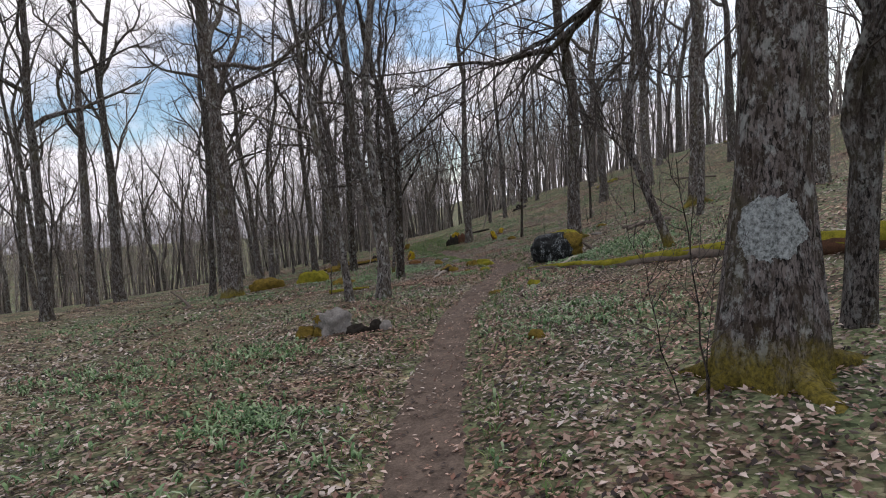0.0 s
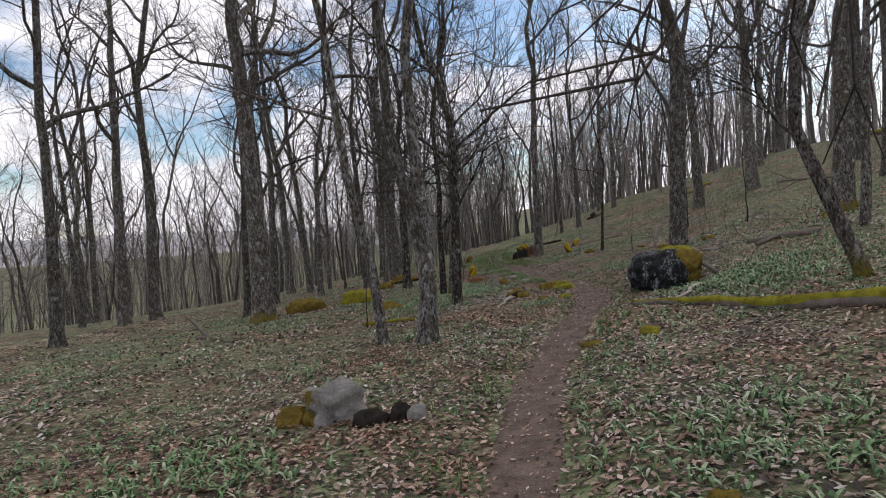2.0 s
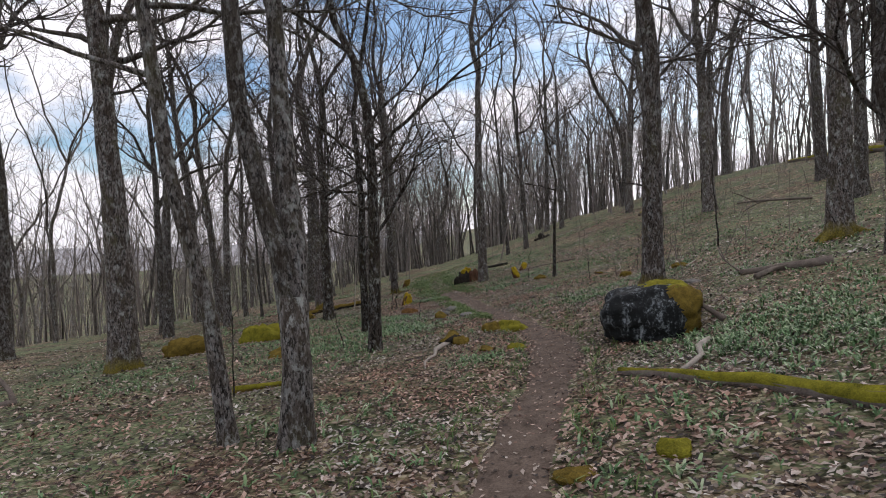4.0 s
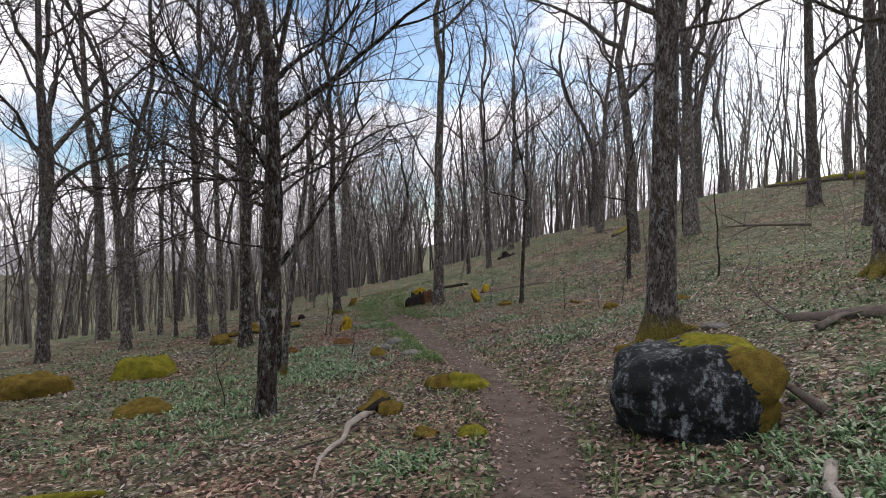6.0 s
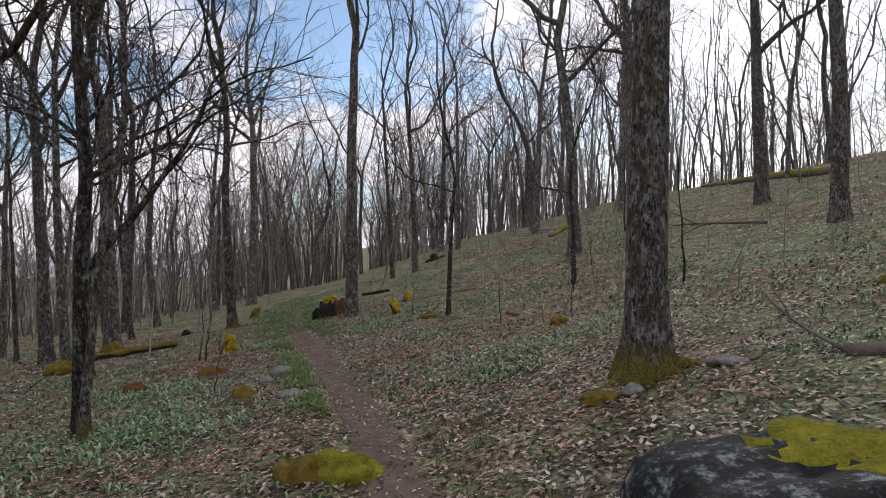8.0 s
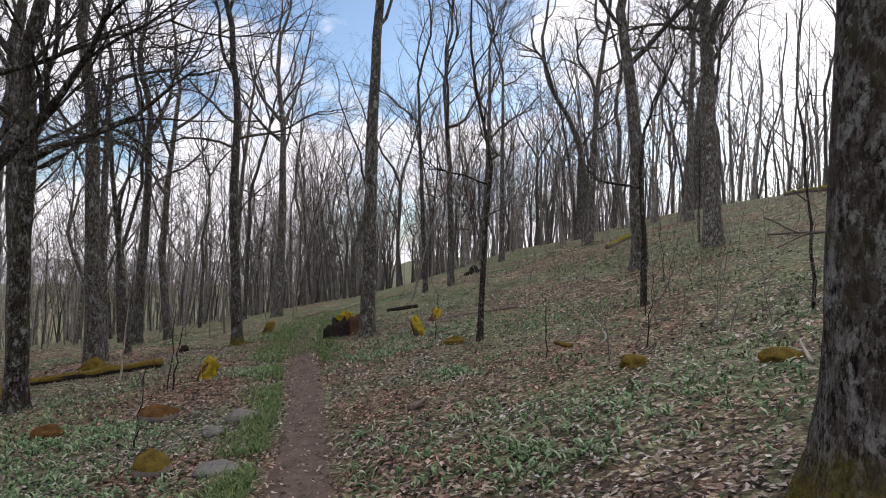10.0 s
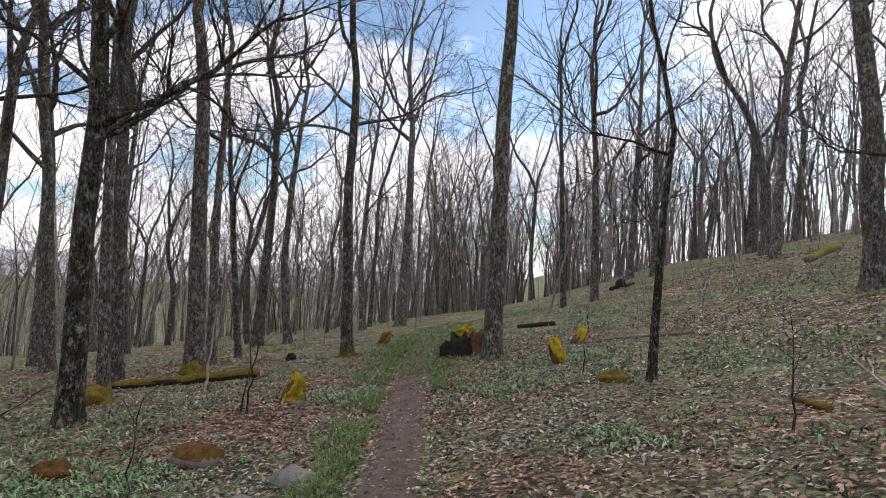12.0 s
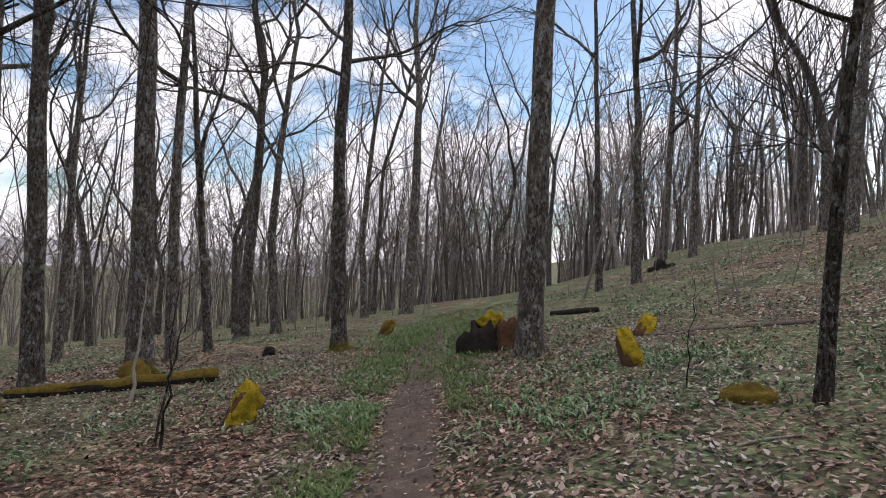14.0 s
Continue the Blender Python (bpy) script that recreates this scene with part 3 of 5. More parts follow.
def trail_x(y):
    for (y0, x0), (y1, x1) in zip(TRAIL_X, TRAIL_X[1:]):
        if y <= y1:
            f = min(max((y - y0) / (y1 - y0), 0.0), 1.0)
            return x0 + (x1 - x0) * f
    return TRAIL_X[-1][1]


def trail_mid(y):
    return sum(trail_x(y + d) for d in (-1.2, -0.6, 0.0, 0.6, 1.2)) / 5


def ground_z(x, y):
    """Height of the woodland floor, with hummocks, and the trail worn a little into it."""
    z = height(x, y)
    near = math.hypot(x, y - 15)
    if near < 70:
        z += 0.055 * noise.noise(Vector((x * 0.7, y * 0.7, 0))) + 0.022 * noise.noise(Vector((x * 2.3, y * 2.3, 4)))
    hollow = math.hypot(x - 2.55, (y - 13.1) * 0.9)
    if hollow < 1.6:
        z -= 0.10 * (1 - ease(hollow, 0.5, 1.6))
    if -8 < y < 45:
        d = abs(x - trail_mid(y))
        if d < 1.2:
            z -= 0.05 * (1 - ease(d, 0.2, 0.7))
    return z


def steps_of(*runs):
    out = []
    for a, b, s in runs:
        n = max(1, int(round((b - a) / s)))
        out += [a + (b - a) * k / n for k in range(n)]
    return out + [runs[-1][1]]


GX = steps_of((-900, -120, 60), (-120, -30, 6), (-30, -9, 1.0), (-9, 9, 0.22), (9, 30, 1.0), (30, 120, 6), (120, 900, 60))
GY = steps_of((-600, -60, 60), (-60, -6, 6), (-6, 34, 0.22), (34, 60, 1.0), (60, 160, 6), (160, 900, 60))
verts = [(x, y, ground_z(x, y)) for y in GY for x in GX]
nx = len(GX)
faces = [(j * nx + i, j * nx + i + 1, (j + 1) * nx + i + 1, (j + 1) * nx + i) for j in range(len(GY) - 1) for i in range(nx - 1)]
ground = tagged(new("ground", mesh_of("ground", verts, faces, LITTER)), "wooded hillside floor matted with brown fallen leaves", "ground", "", "structure")

# the trodden path: a ragged-edged strip of bare earth
rng = random.Random(5)
verts, faces = [], []
rows = [(-12 + 0.16 * k) for k in range(int(50 / 0.16))]
for k, y in enumerate(rows):
    half = 0.29 + 0.12 * ease(y, 11.5, 12.8) * (1 - ease(y, 14, 16)) - 0.15 * ease(y, 24, 34) + 0.07 * noise.noise(Vector((y * 0.9, 3, 0)))
    mid = trail_mid(y)
    for s in range(9):
        f = s / 4 - 1
        ragged = 0.10 * noise.noise(Vector((y * 3.1, f * 5, 7))) if abs(f) > 0.9 else 0
        x = mid + f * (half + ragged)
        edge = -0.03 if abs(f) > 0.9 else 0.0
        verts.append((x, y, ground_z(x, y) + 0.014 + edge + 0.008 * noise.noise(Vector((x * 6, y * 6, 1)))))
    if k:
        a = (k - 1) * 9
        faces += [(a + s, a + s + 1, a + s + 10, a + s + 9) for s in range(8)]
tagged(new("trail", mesh_of("trail", verts, faces, TRAIL)), "narrow trodden footpath of bare brown earth through leaves", "path", "", "structure")


# ---- trees that stand where they can be told apart ----
GREY = "grey-barked leafless oak tree standing on the leafy slope"
SLIM = "slim leafless grey tree among fallen leaves"
DARK = "dark-barked leafless tree with many low twigs"
MOSSY = "thick furrowed oak trunk with a mossy root flare"
tree(-11.41, 15.51, 0.16, [(0.06, 0.05, 3.05), (0.06, 0.05, 6.71), (0.13, 0.11, 8.9)], 1, 15, SLIM)
tree(-16.2, 22.0, 0.12, [(-0.2, -0.1, 4.5), (-0.35, -0.2, 8.0)], 2, 14, SLIM)
tree(-13.24, 20.42, 0.2, [(0.07, 0.05, 4.4), (0.16, 0.12, 9.3)], 3, 16, GREY)
tree(-12.94, 21.63, 0.21, [(0.09, 0.06, 4.9), (-0.03, -0.02, 8.4), (0.47, 0.31, 11.8)], 4, 17, GREY)
tree(-6.70, 17.11, 0.29, [(-0.02, -0.01, 2.6), (-0.11, -0.05, 5.7), (-0.26, -0.12, 7.9)], 5, 16, "thick dark-stained leafless oak with a mossy foot", BARK_MOSSY,
     named=((6.3, 20, 5, 3.4, 0.08), (7.1, 0, 15, 4.0, 0.09), (5.6, 10, 0, 2.0, 0.04), (6.6, 190, 10, 3.0, 0.07)))
tree(-8.26, 19.28, 0.12, [(0.17, 0.08, 4.7), (0.15, 0.07, 6.5)], 6, 13, SLIM)
tree(-1.95, 10.88, 0.085, [(-0.1, -0.03, 1.15), (-0.37, -0.11, 2.48), (-0.49, -0.15, 3.77), (-0.54, -0.16, 4.4)], 7, 11, "slim leaning grey tree with a bent stem", BARK_SMOOTH, limbs=8,
     named=((3.3, 180, 20, 2.2, 0.03), (3.9, 20, 15, 2.4, 0.03)))
tree(-1.25, 10.60, 0.15, [(0.05, -0.05, 0.71), (0.02, -0.04, 1.28)], 8, 12, "forked two-stemmed grey tree with lichened bark", BARK_SMOOTH, limbs=12, low=0.38,
     leaders=((0.10, (-0.06, 0, 1.6), (-0.2, 0.0, 2.1), (-0.38, 0.05, 2.95), (-0.43, 0.07, 4.2), (-0.5, 0.0, 5.5)),
              (0.11, (0.03, 0.12, 1.7), (-0.05, 0.28, 2.2), (-0.13, 0.42, 2.95), (-0.18, 0.5, 4.2), (0.0, 0.6, 5.6))))
tree(-1.32, 15.60, 0.12, [(0.05, 0.02, 1.66), (0.08, 0.03, 3.18), (0.04, 0.02, 4.2)], 9, 13, DARK, BARK_DARK, limbs=6, low=0.36, flare=0.3,
     named=((2.45, 170, 12, 2.6, 0.028), (2.75, 160, 6, 2.4, 0.028), (3.5, 15, 55, 3.0, 0.045), (3.9, 60, 50, 2.6, 0.035), (2.6, 250, 30, 2.2, 0.03),
            (3.3, 200, 35, 2.6, 0.035), (3.0, 330, 30, 2.4, 0.03), (2.0, 190, -8, 1.6, 0.015), (3.6, 110, 40, 2.8, 0.04)))
tree(-2.05, 19.01, 0.10, [(-0.01, 0.0, 2.18), (0.04, 0.01, 3.01), (-0.07, -0.02, 5.1)], 10, 12, DARK, BARK_DARK, limbs=5, low=0.36, flare=0.3,
     named=((1.9, 20, 62, 3.4, 0.055), (3.2, 40, 35, 2.4, 0.03), (3.5, 200, 35, 2.4, 0.03)))
tree(-1.80, 18.45, 0.055, [(0.10, 0.0, 1.2), (0.22, 0.0, 2.4), (0.42, 0.02, 3.6)], 60, 9, "thin brown leafless stem beside a darker tree", BARK_MOSSY, limbs=6, low=0.35, flare=0.3)
tree(1.16, 27.67, 0.19, [(0.01, 0.0, 2.6), (0.02, 0.0, 5.3), (0.14, 0.0, 8.1)], 11, 17, GREY, low=0.45, named=((7.4, 10, 40, 2.6, 0.05),))
tree(3.36, 24.42, 0.062, [(0.03, -0.01, 0.96), (0.06, -0.02, 1.65), (0.08, -0.02, 2.18), (0.17, -0.04, 3.2), (0.05, -0.02, 3.85), (-0.12, 0.0, 4.6)], 12, 7.5, "thin crooked dark sapling tree", BARK_DARK, limbs=3, low=0.45, flare=0.35,
     named=((2.85, 165, 12, 1.9, 0.022), (1.75, 150, 45, 0.9, 0.014)))
tree(3.85, 16.52, 0.20, [(0.04, -0.02, 2.2), (0.09, -0.05, 4.4)], 13, 17, MOSSY, BARK_MOSSY, low=0.42, flare=0.95, named=((4.5, 160, 10, 2.0, 0.05), (4.2, 10, 6, 3.4, 0.03)))
tree(2.07, 3.46, 0.235, [(0.02, -0.01, 1.34), (0.05, -0.03, 2.36)], 14, 17, "thick furrowed oak with a pale lichen patch and mossy roots", BARK_CRUST, low=0.4, flare=0.9, named=((3.6, 140, -28, 2.3, 0.075),))
tree(3.09, 4.07, 0.11, [(0.03, -0.02, 1.04), (0.1, -0.07, 2.36)], 15, 13, "lichened grey tree with a forked stem", BARK_SMOOTH, low=0.35, flare=0.35, named=((1.15, 175, 62, 2.6, 0.07),))
tree(4.08, 10.01, 0.095, [(-0.29, 0.15, 0.89), (-0.59, 0.31, 1.83), (-0.57, 0.3, 2.81), (-0.46, 0.23, 3.68)], 16, 9, "leaning mossy tree with a crooked stem", BARK_MOSSY, limbs=8, flare=0.4,
     named=((1.75, 200, 30, 1.2, 0.025),))
tree(7.85, 17.29, 0.24, [(0.04, -0.03, 2.6), (0.02, -0.02, 4.5)], 17, 17, MOSSY, BARK_MOSSY, low=0.42, flare=0.6, named=((4.0, 175, 4, 3.4, 0.04),))
tree(12.41, 23.00, 0.2, [(0.02, -0.02, 3.5), (-0.05, 0.04, 5.7)], 18, 16, GREY, low=0.3)
tree(14.65, 28.23, 0.23, [(-0.09, 0.07, 4.2), (-0.12, 0.1, 7.3)], 19, 16, GREY)
tree(10.98, 29.87, 0.27, [(-0.11, 0.06, 3.9), (-0.16, 0.1, 7.3)], 20, 17, GREY, named=((6.4, 175, 12, 3.0, 0.08), (4.2, 20, 50, 2.8, 0.06)))
tree(15.06, 38.76, 0.2, [(0.05, -0.03, 5.0), (0.18, -0.1, 9.2)], 21, 16, GREY)
tree(8.27, 28.80, 0.22, [(-0.05, 0.02, 3.3), (-0.34, 0.16, 6.2), (-0.45, 0.21, 7.1)], 22, 16, "grey leafless oak with a bowed trunk", named=((6.6, 190, 25, 2.6, 0.06), (6.0, 10, 12, 2.4, 0.05)))
tree(6.41, 24.38, 0.06, [(0, 0, 1.3), (-0.06, 0.03, 2.5)], 23, 6, "thin dark sapling tree with a broken look", BARK_DARK, limbs=5, flare=0.3)
tree(9.79, 37.03, 0.17, [(0.14, -0.05, 3.1), (0.29, -0.1, 6.7), (0.75, -0.26, 10.2)], 24, 16, SLIM)
tree(-3.97, 23.51, 0.165, [(-0.02, -0.02, 2.6), (0.02, 0.02, 4.1), (-0.05, -0.04, 5.6)], 25, 14, "dark mossy-streaked oak with long crooked low limbs", BARK_DARK, low=0.42, flare=0.5,
     named=((3.9, 15, 40, 3.0, 0.07), (3.75, 40, 22, 2.0, 0.035), (3.7, 5, 6, 1.3, 0.022), (4.2, 70, 50, 3.2, 0.06), (4.4, 190, 30, 2.4, 0.045), (4.9, 330, 40, 2.8, 0.05)))
tree(-5.25, 25.63, 0.115, [(-0.12, -0.1, 2.9), (-0.17, -0.14, 4.9), (-0.2, -0.17, 6.8)], 26, 13, SLIM, BARK_MOSSY, named=((4.6, 30, 20, 3.0, 0.04),))
tree(-5.34, 28.34, 0.21, [(-0.09, -0.07, 3.2), (-0.2, -0.15, 6.4)], 27, 18, "tall straight grey oak with a golden mossy foot", BARK_MOSSY, low=0.5, flare=0.8)
tree(-5.96, 30.06, 0.125, [(-0.12, -0.08, 3.85), (-0.1, -0.07, 6.2), (-0.1, -0.07, 7.4)], 28, 15, SLIM)
tree(-5.87, 31.20, 0.1, [(-0.37, -0.23, 4.0), (-0.55, -0.34, 6.3), (-0.66, -0.41, 7.4)], 29, 12, SLIM)
tree(-7.88, 36.17, 0.21, [(0.14, 0.08, 4.5), (0.15, 0.09, 7.4), (0.19, 0.11, 8.7)], 30, 16, "grey oak with a forking crooked crown", named=((7.0, 170, 35, 3.4, 0.10), (7.9, 10, 50, 3.6, 0.10)))
tree(-6.69, 36.18, 0.16, [(-0.3, -0.15, 2.8), (-0.2, -0.1, 6.0), (0.0, 0.0, 8.8)], 31, 15, SLIM)
tree(-2.62, 30.60, 0.16, [(-0.21, -0.07, 3.7), (-0.21, -0.07, 7.2)], 32, 16, "grey oak with a mossy swelling at its foot", BARK_MOSSY, low=0.42, flare=0.8, named=((5.6, 165, 35, 3.4, 0.045), (5.9, 20, 30, 3.0, 0.05), (6.3, 200, 30, 3.0, 0.05)))
tree(-4.01, 42.17, 0.26, [(0.13, 0.03, 4.75), (0.04, 0.01, 9.5), (-0.26, -0.06, 12.1)], 33, 18, GREY, low=0.4, named=((8.6, 170, 35, 4.0, 0.11), (9.4, 10, 50, 3.6, 0.10)))
tree(-5.75, 42.12, 0.16, [(-0.28, -0.09, 3.1), (-0.06, -0.02, 7.4), (0.37, 0.12, 12.0)], 34, 16, SLIM)
tree(2.90, 35.60, 0.1, [(-0.21, 0.02, 4.1), (-0.42, 0.04, 8.1)], 35, 14, SLIM)
tree(3.89, 35.73, 0.14, [(-0.11, 0.02, 4.6), (-0.38, 0.06, 7.8)], 36, 15, SLIM)
tree(6.73, 46.31, 0.2, [(0.2, -0.04, 6.2), (0.26, -0.05, 11.5)], 37, 17, GREY)
tree(7.22, 43.16, 0.155, [(-0.01, 0.0, 7.7), (-0.04, 0.01, 10.0)], 38, 15, SLIM)
tree(12.6, 46.8, 0.27, [(0.05, 0, 5.2)], 39, 5.6, "dead broken-topped grey trunk", broken=True)
tree(19.5, 46.0, 0.3, [(-0.02, 0.01, 5.0), (0.6, -0.3, 9.5)], 40, 16, GREY)
tree(-11.53, 30.73, 0.23, [(-0.15, -0.08, 5.5), (-0.54, -0.31, 9.5), (-0.65, -0.37, 12.5)], 41, 17, GREY)
tree(-6.55, 27.49, 0.17, [(-0.21, -0.08, 5.0), (-0.3, -0.12, 7.6), (-0.1, -0.04, 9.2)], 42, 15, GREY)
tree(-10.58, 25.90, 0.155, [(-0.03, -0.02, 5.7), (-0.13, -0.08, 8.3)], 43, 14, SLIM)
tree(-9.49, 24.16, 0.16, [(0.15, 0.07, 5.4), (-0.08, -0.04, 7.8), (-0.12, -0.06, 11.5)], 44, 15, SLIM)
tree(-20.68, 28.32, 0.18, [(0.03, 0.03, 8.8), (-0.13, -0.11, 12.6)], 45, 17, GREY)
tree(6.63, 14.39, 0.09, [(0.05, -0.02, 2.6), (0.11, -0.05, 4.7)], 46, 11, SLIM, flare=0.3)
tree(11.18, 41.39, 0.22, [(-0.04, 0.02, 2.8), (-0.32, 0.13, 4.6)], 47, 14, GREY, named=((3.0, 20, 62, 5.0, 0.13),))
tree(-9.97, 29.43, 0.18, [(-0.24, -0.23, 4.4), (-0.52, -0.5, 7.9)], 48, 16, GREY)
tree(-8.25, 25.98, 0.15, [(0.15, 0.06, 5.5)], 49, 14, SLIM)
tree(-9.53, 31.02, 0.115, [(0.03, 0.03, 2.7), (0.04, 0.04, 5.1), (0.09, 0.08, 6.9)], 50, 12, SLIM)
tree(-8.07, 29.04, 0.065, [(-0.08, -0.08, 3.0), (-0.16, -0.16, 5.5)], 51, 9, SLIM, limbs=6)
tree(9.2, 13.6, 0.19, [(0.05, 0.0, 3.0), (0.0, 0.0, 5.0)], 52, 15, GREY)
tree(10.4, 16.0, 0.17, [(-0.05, 0.0, 3.0), (0.0, 0.1, 5.0)], 53, 15, GREY)
sapling(7.24, 21.2, 2.6, 0.026, 54, "thin upright dark sapling on the slope", (-0.1, 0))
sapling(11.15, 30.9, 3.2, 0.04, 55, "thin upright dark sapling on the slope")
sapling(3.9, 21.9, 0.9, 0.012, 56, "thin leafless sapling in leaf litter")

# ---- the wood around: lesser trees, alike in kind ----
HEROES = [(o.matrix_basis.translation.x, o.matrix_basis.translation.y) for o in scene.objects if o.name.startswith("tree")]


def wood_tree(seed, tall, r, forked):
    """One pattern of a lesser woodland tree, with trunk, limbs and a crown of twigs."""
    rng = random.Random(seed)
    ob = base("woodland_tree", 0, 0, 0, "slender grey leafless woodland tree", "tree", "lesser woodland trees")
    twigs = ([], [])
    way = [(rng.uniform(-0.3, 0.3), rng.uniform(-0.3, 0.3), tall * 0.22), (rng.uniform(-0.5, 0.5), rng.uniform(-0.5, 0.5), tall * 0.32), (rng.uniform(-0.8, 0.8), rng.uniform(-0.8, 0.8), tall * 0.46)]
    fork = tall * rng.uniform(0.36, 0.55)
    pts = trunk_line(rng, way[:2], fork if forked else tall * 0.85)
    part("trunk", trunk_mesh(rng, pts, r, tall * (1.3 if forked else 1), 8, 0.4, 0.3), BARK, ob)
    lines = [(pts, r, 0.62 if forked else 0.38, 3 if forked else 7)]
    if forked:
        az = rng.uniform(0, 360)
        stems = rng.choice((2, 2, 3))
        for k in range(stems):
            line = wander(rng, pts[-1] - Vector((0, 0, 0.25)), heading(az + 360 / stems * k + rng.uniform(-30, 30), rng.uniform(56, 74)), tall - fork, 8, 0.27, 0.10)
            part("stem", tube(([], []), line, taper(r * 0.62, r * 0.14, 9), 6), BARK, ob)
            lines.append((line, r * 0.6, 0.18, 5))
    for line, rr, low, count in lines:
        az = rng.uniform(0, 360)
        for k in range(count):
            f = low + (0.97 - low) * (k + rng.random()) / count
            p, d = along(line, f)
            az += rng.uniform(100, 170)
            wood = ([], [])
            limb_of(rng, wood, twigs, p, heading(az, rng.uniform(25, 66)), tall * rng.uniform(0.12, 0.24), max(0.018, rr * (1 - 0.7 * f) * 0.52), 3, 3, 1, 0.10, 4, 0.40, True)
            part("limb", wood, BARK, ob)
    part("twig_crown", twigs, TWIG, ob)["kind"] = "stuff"
    return ob


PATTERNS = [wood_tree(200 + k, 12.5 + 0.7 * k, (0.09, 0.12, 0.14, 0.08, 0.16, 0.11, 0.17, 0.12)[k], k % 4 != 3) for k in range(8)]
rng = random.Random(77)
placed = []


def free(x, y, gap):
    return all((x - a) ** 2 + (y - b) ** 2 > gap * gap for a, b in placed) and all((x - a) ** 2 + (y - b) ** 2 > 2.2 for a, b in HEROES)


def wooded(x, y):
    """How thickly the lesser trees stand at a place."""
    if abs(x - trail_x(y)) < 2.0 and y < 48:
        return 0.0
    if -9 < x < 3 and -6 < y < 33:
        return 0.0
    if 3 <= x < 12.5 and -6 < y < 33:
        return 0.0
    if x >= 12.5 and y < 33:
        return 0.55 if x > 15 else 0.12
    if y >= 33 and x > -6:
        return 0.9 if y > 44 else 0.15
    return 0.55 if math.hypot(x + 3, y - 14) > 17 else 0.15


tries = 0
while len(placed) < 210 and tries < 20000:
    tries += 1
    x, y = rng.uniform(-52, 44), rng.uniform(-22, 86)
    if y < 4 and rng.random() < 0.7:
        continue
    if rng.random() > wooded(x, y) or not free(x, y, 2.3):
        continue
    placed.append((x, y))
used = 0
for k, (x, y) in enumerate(placed):
    s = rng.uniform(0.8, 1.2)
    m = pose(x, y, ground_z(x, y) - 0.05, rng.uniform(-3, 3), rng.uniform(-3, 3), rng.uniform(0, 360)) @ Matrix.Diagonal((s, s, s * rng.uniform(0.95, 1.15), 1))
    if k < len(PATTERNS):
        PATTERNS[k].matrix_basis = m
        PATTERNS[k].scale = (s, s, s)
    else:
        source = PATTERNS[rng.randrange(len(PATTERNS))]
        made = copy_thing(source, Matrix.Identity(4))
        made.matrix_basis = m

# thickets of far trees, too many to count
wood, twigs = ([], []), ([], [])
count = 0
while count < 1650:
    x, y = rng.uniform(-88, 66), rng.uniform(-25, 130)
    if count % 5 == 0:
        x, y = rng.gauss(-1, 13), rng.uniform(52, 110)
    d = math.hypot(x, y - 14)
    if d < 34 or d > 130 or (y < 12 and rng.random() < 0.8) or (x > 3 and y < 42 and x < 24) or abs(x - trail_x(y)) < 1.5:
        continue
    if d > 90 and rng.random() < 0.4:
        continue
    count += 1
    z = ground_z(x, y) - 0.2
    tall, r = rng.uniform(9, 16), rng.uniform(0.05, 0.13)
    pts = wander(rng, Vector((x, y, z)), Vector((rng.uniform(-0.1, 0.1), rng.uniform(-0.1, 0.1), 1)), tall, 5, 0.17, 0.08)
    tube(wood, pts, taper(r, r * 0.15, 6), 4)
    for k in range(8):
        f = 0.2 + 0.78 * (k + rng.random()) / 8
        p, e = along(pts, f)
        b = wander(rng, p, heading(rng.uniform(0, 360), rng.uniform(25, 65)), tall * rng.uniform(0.12, 0.26), 2, 0.22, 0.1)
        tube(wood, b, [max(0.025, r * (1 - 0.8 * f) * 0.5), 0.022, 0.012], 3)
        for _ in range(3):
            q, g = along(b, rng.uniform(0.2, 1.0))
            t = wander(rng, q, spread(rng, g, rng.uniform(25, 55)), rng.uniform(0.8, 1.9), 1, 0.2, 0.1)
            tube(twigs, t, [0.018, 0.008], 3)
# a thicket of thin young stems between the trees
whip, whip_twigs = ([], []), ([], [])
count = 0
while count < 1150:
    x, y = rng.uniform(-75, 60), rng.uniform(-10, 110)
    d = math.hypot(x, y - 16)
    if d < 17 or wooded(x, y) < 0.14 and d < 34 or (3 < x < 14 and y < 38) or (y < 6 and rng.random() < 0.7) or abs(x - trail_x(y)) < 1.5:
        continue
    count += 1
    tall = rng.uniform(2.5, 8.5)
    pts = wander(rng, Vector((x, y, ground_z(x, y) - 0.1)), Vector((rng.uniform(-0.15, 0.15), rng.uniform(-0.15, 0.15), 1)), tall, 5, 0.12, 0.06)
    r = 0.006 * tall * rng.uniform(0.7, 1.3)
    tube(whip, pts, taper(r, r * 0.3, 6), 4)
    for k in range(7):
        p, e = along(pts, 0.2 + 0.8 * (k + rng.random()) / 7)
        b = wander(rng, p, spread(rng, e, rng.uniform(30, 60)), tall * rng.uniform(0.12, 0.28), 2, 0.25, 0.1)
        tube(whip_twigs, b, [max(0.010, r * 0.4), 0.009, 0.006], 3)
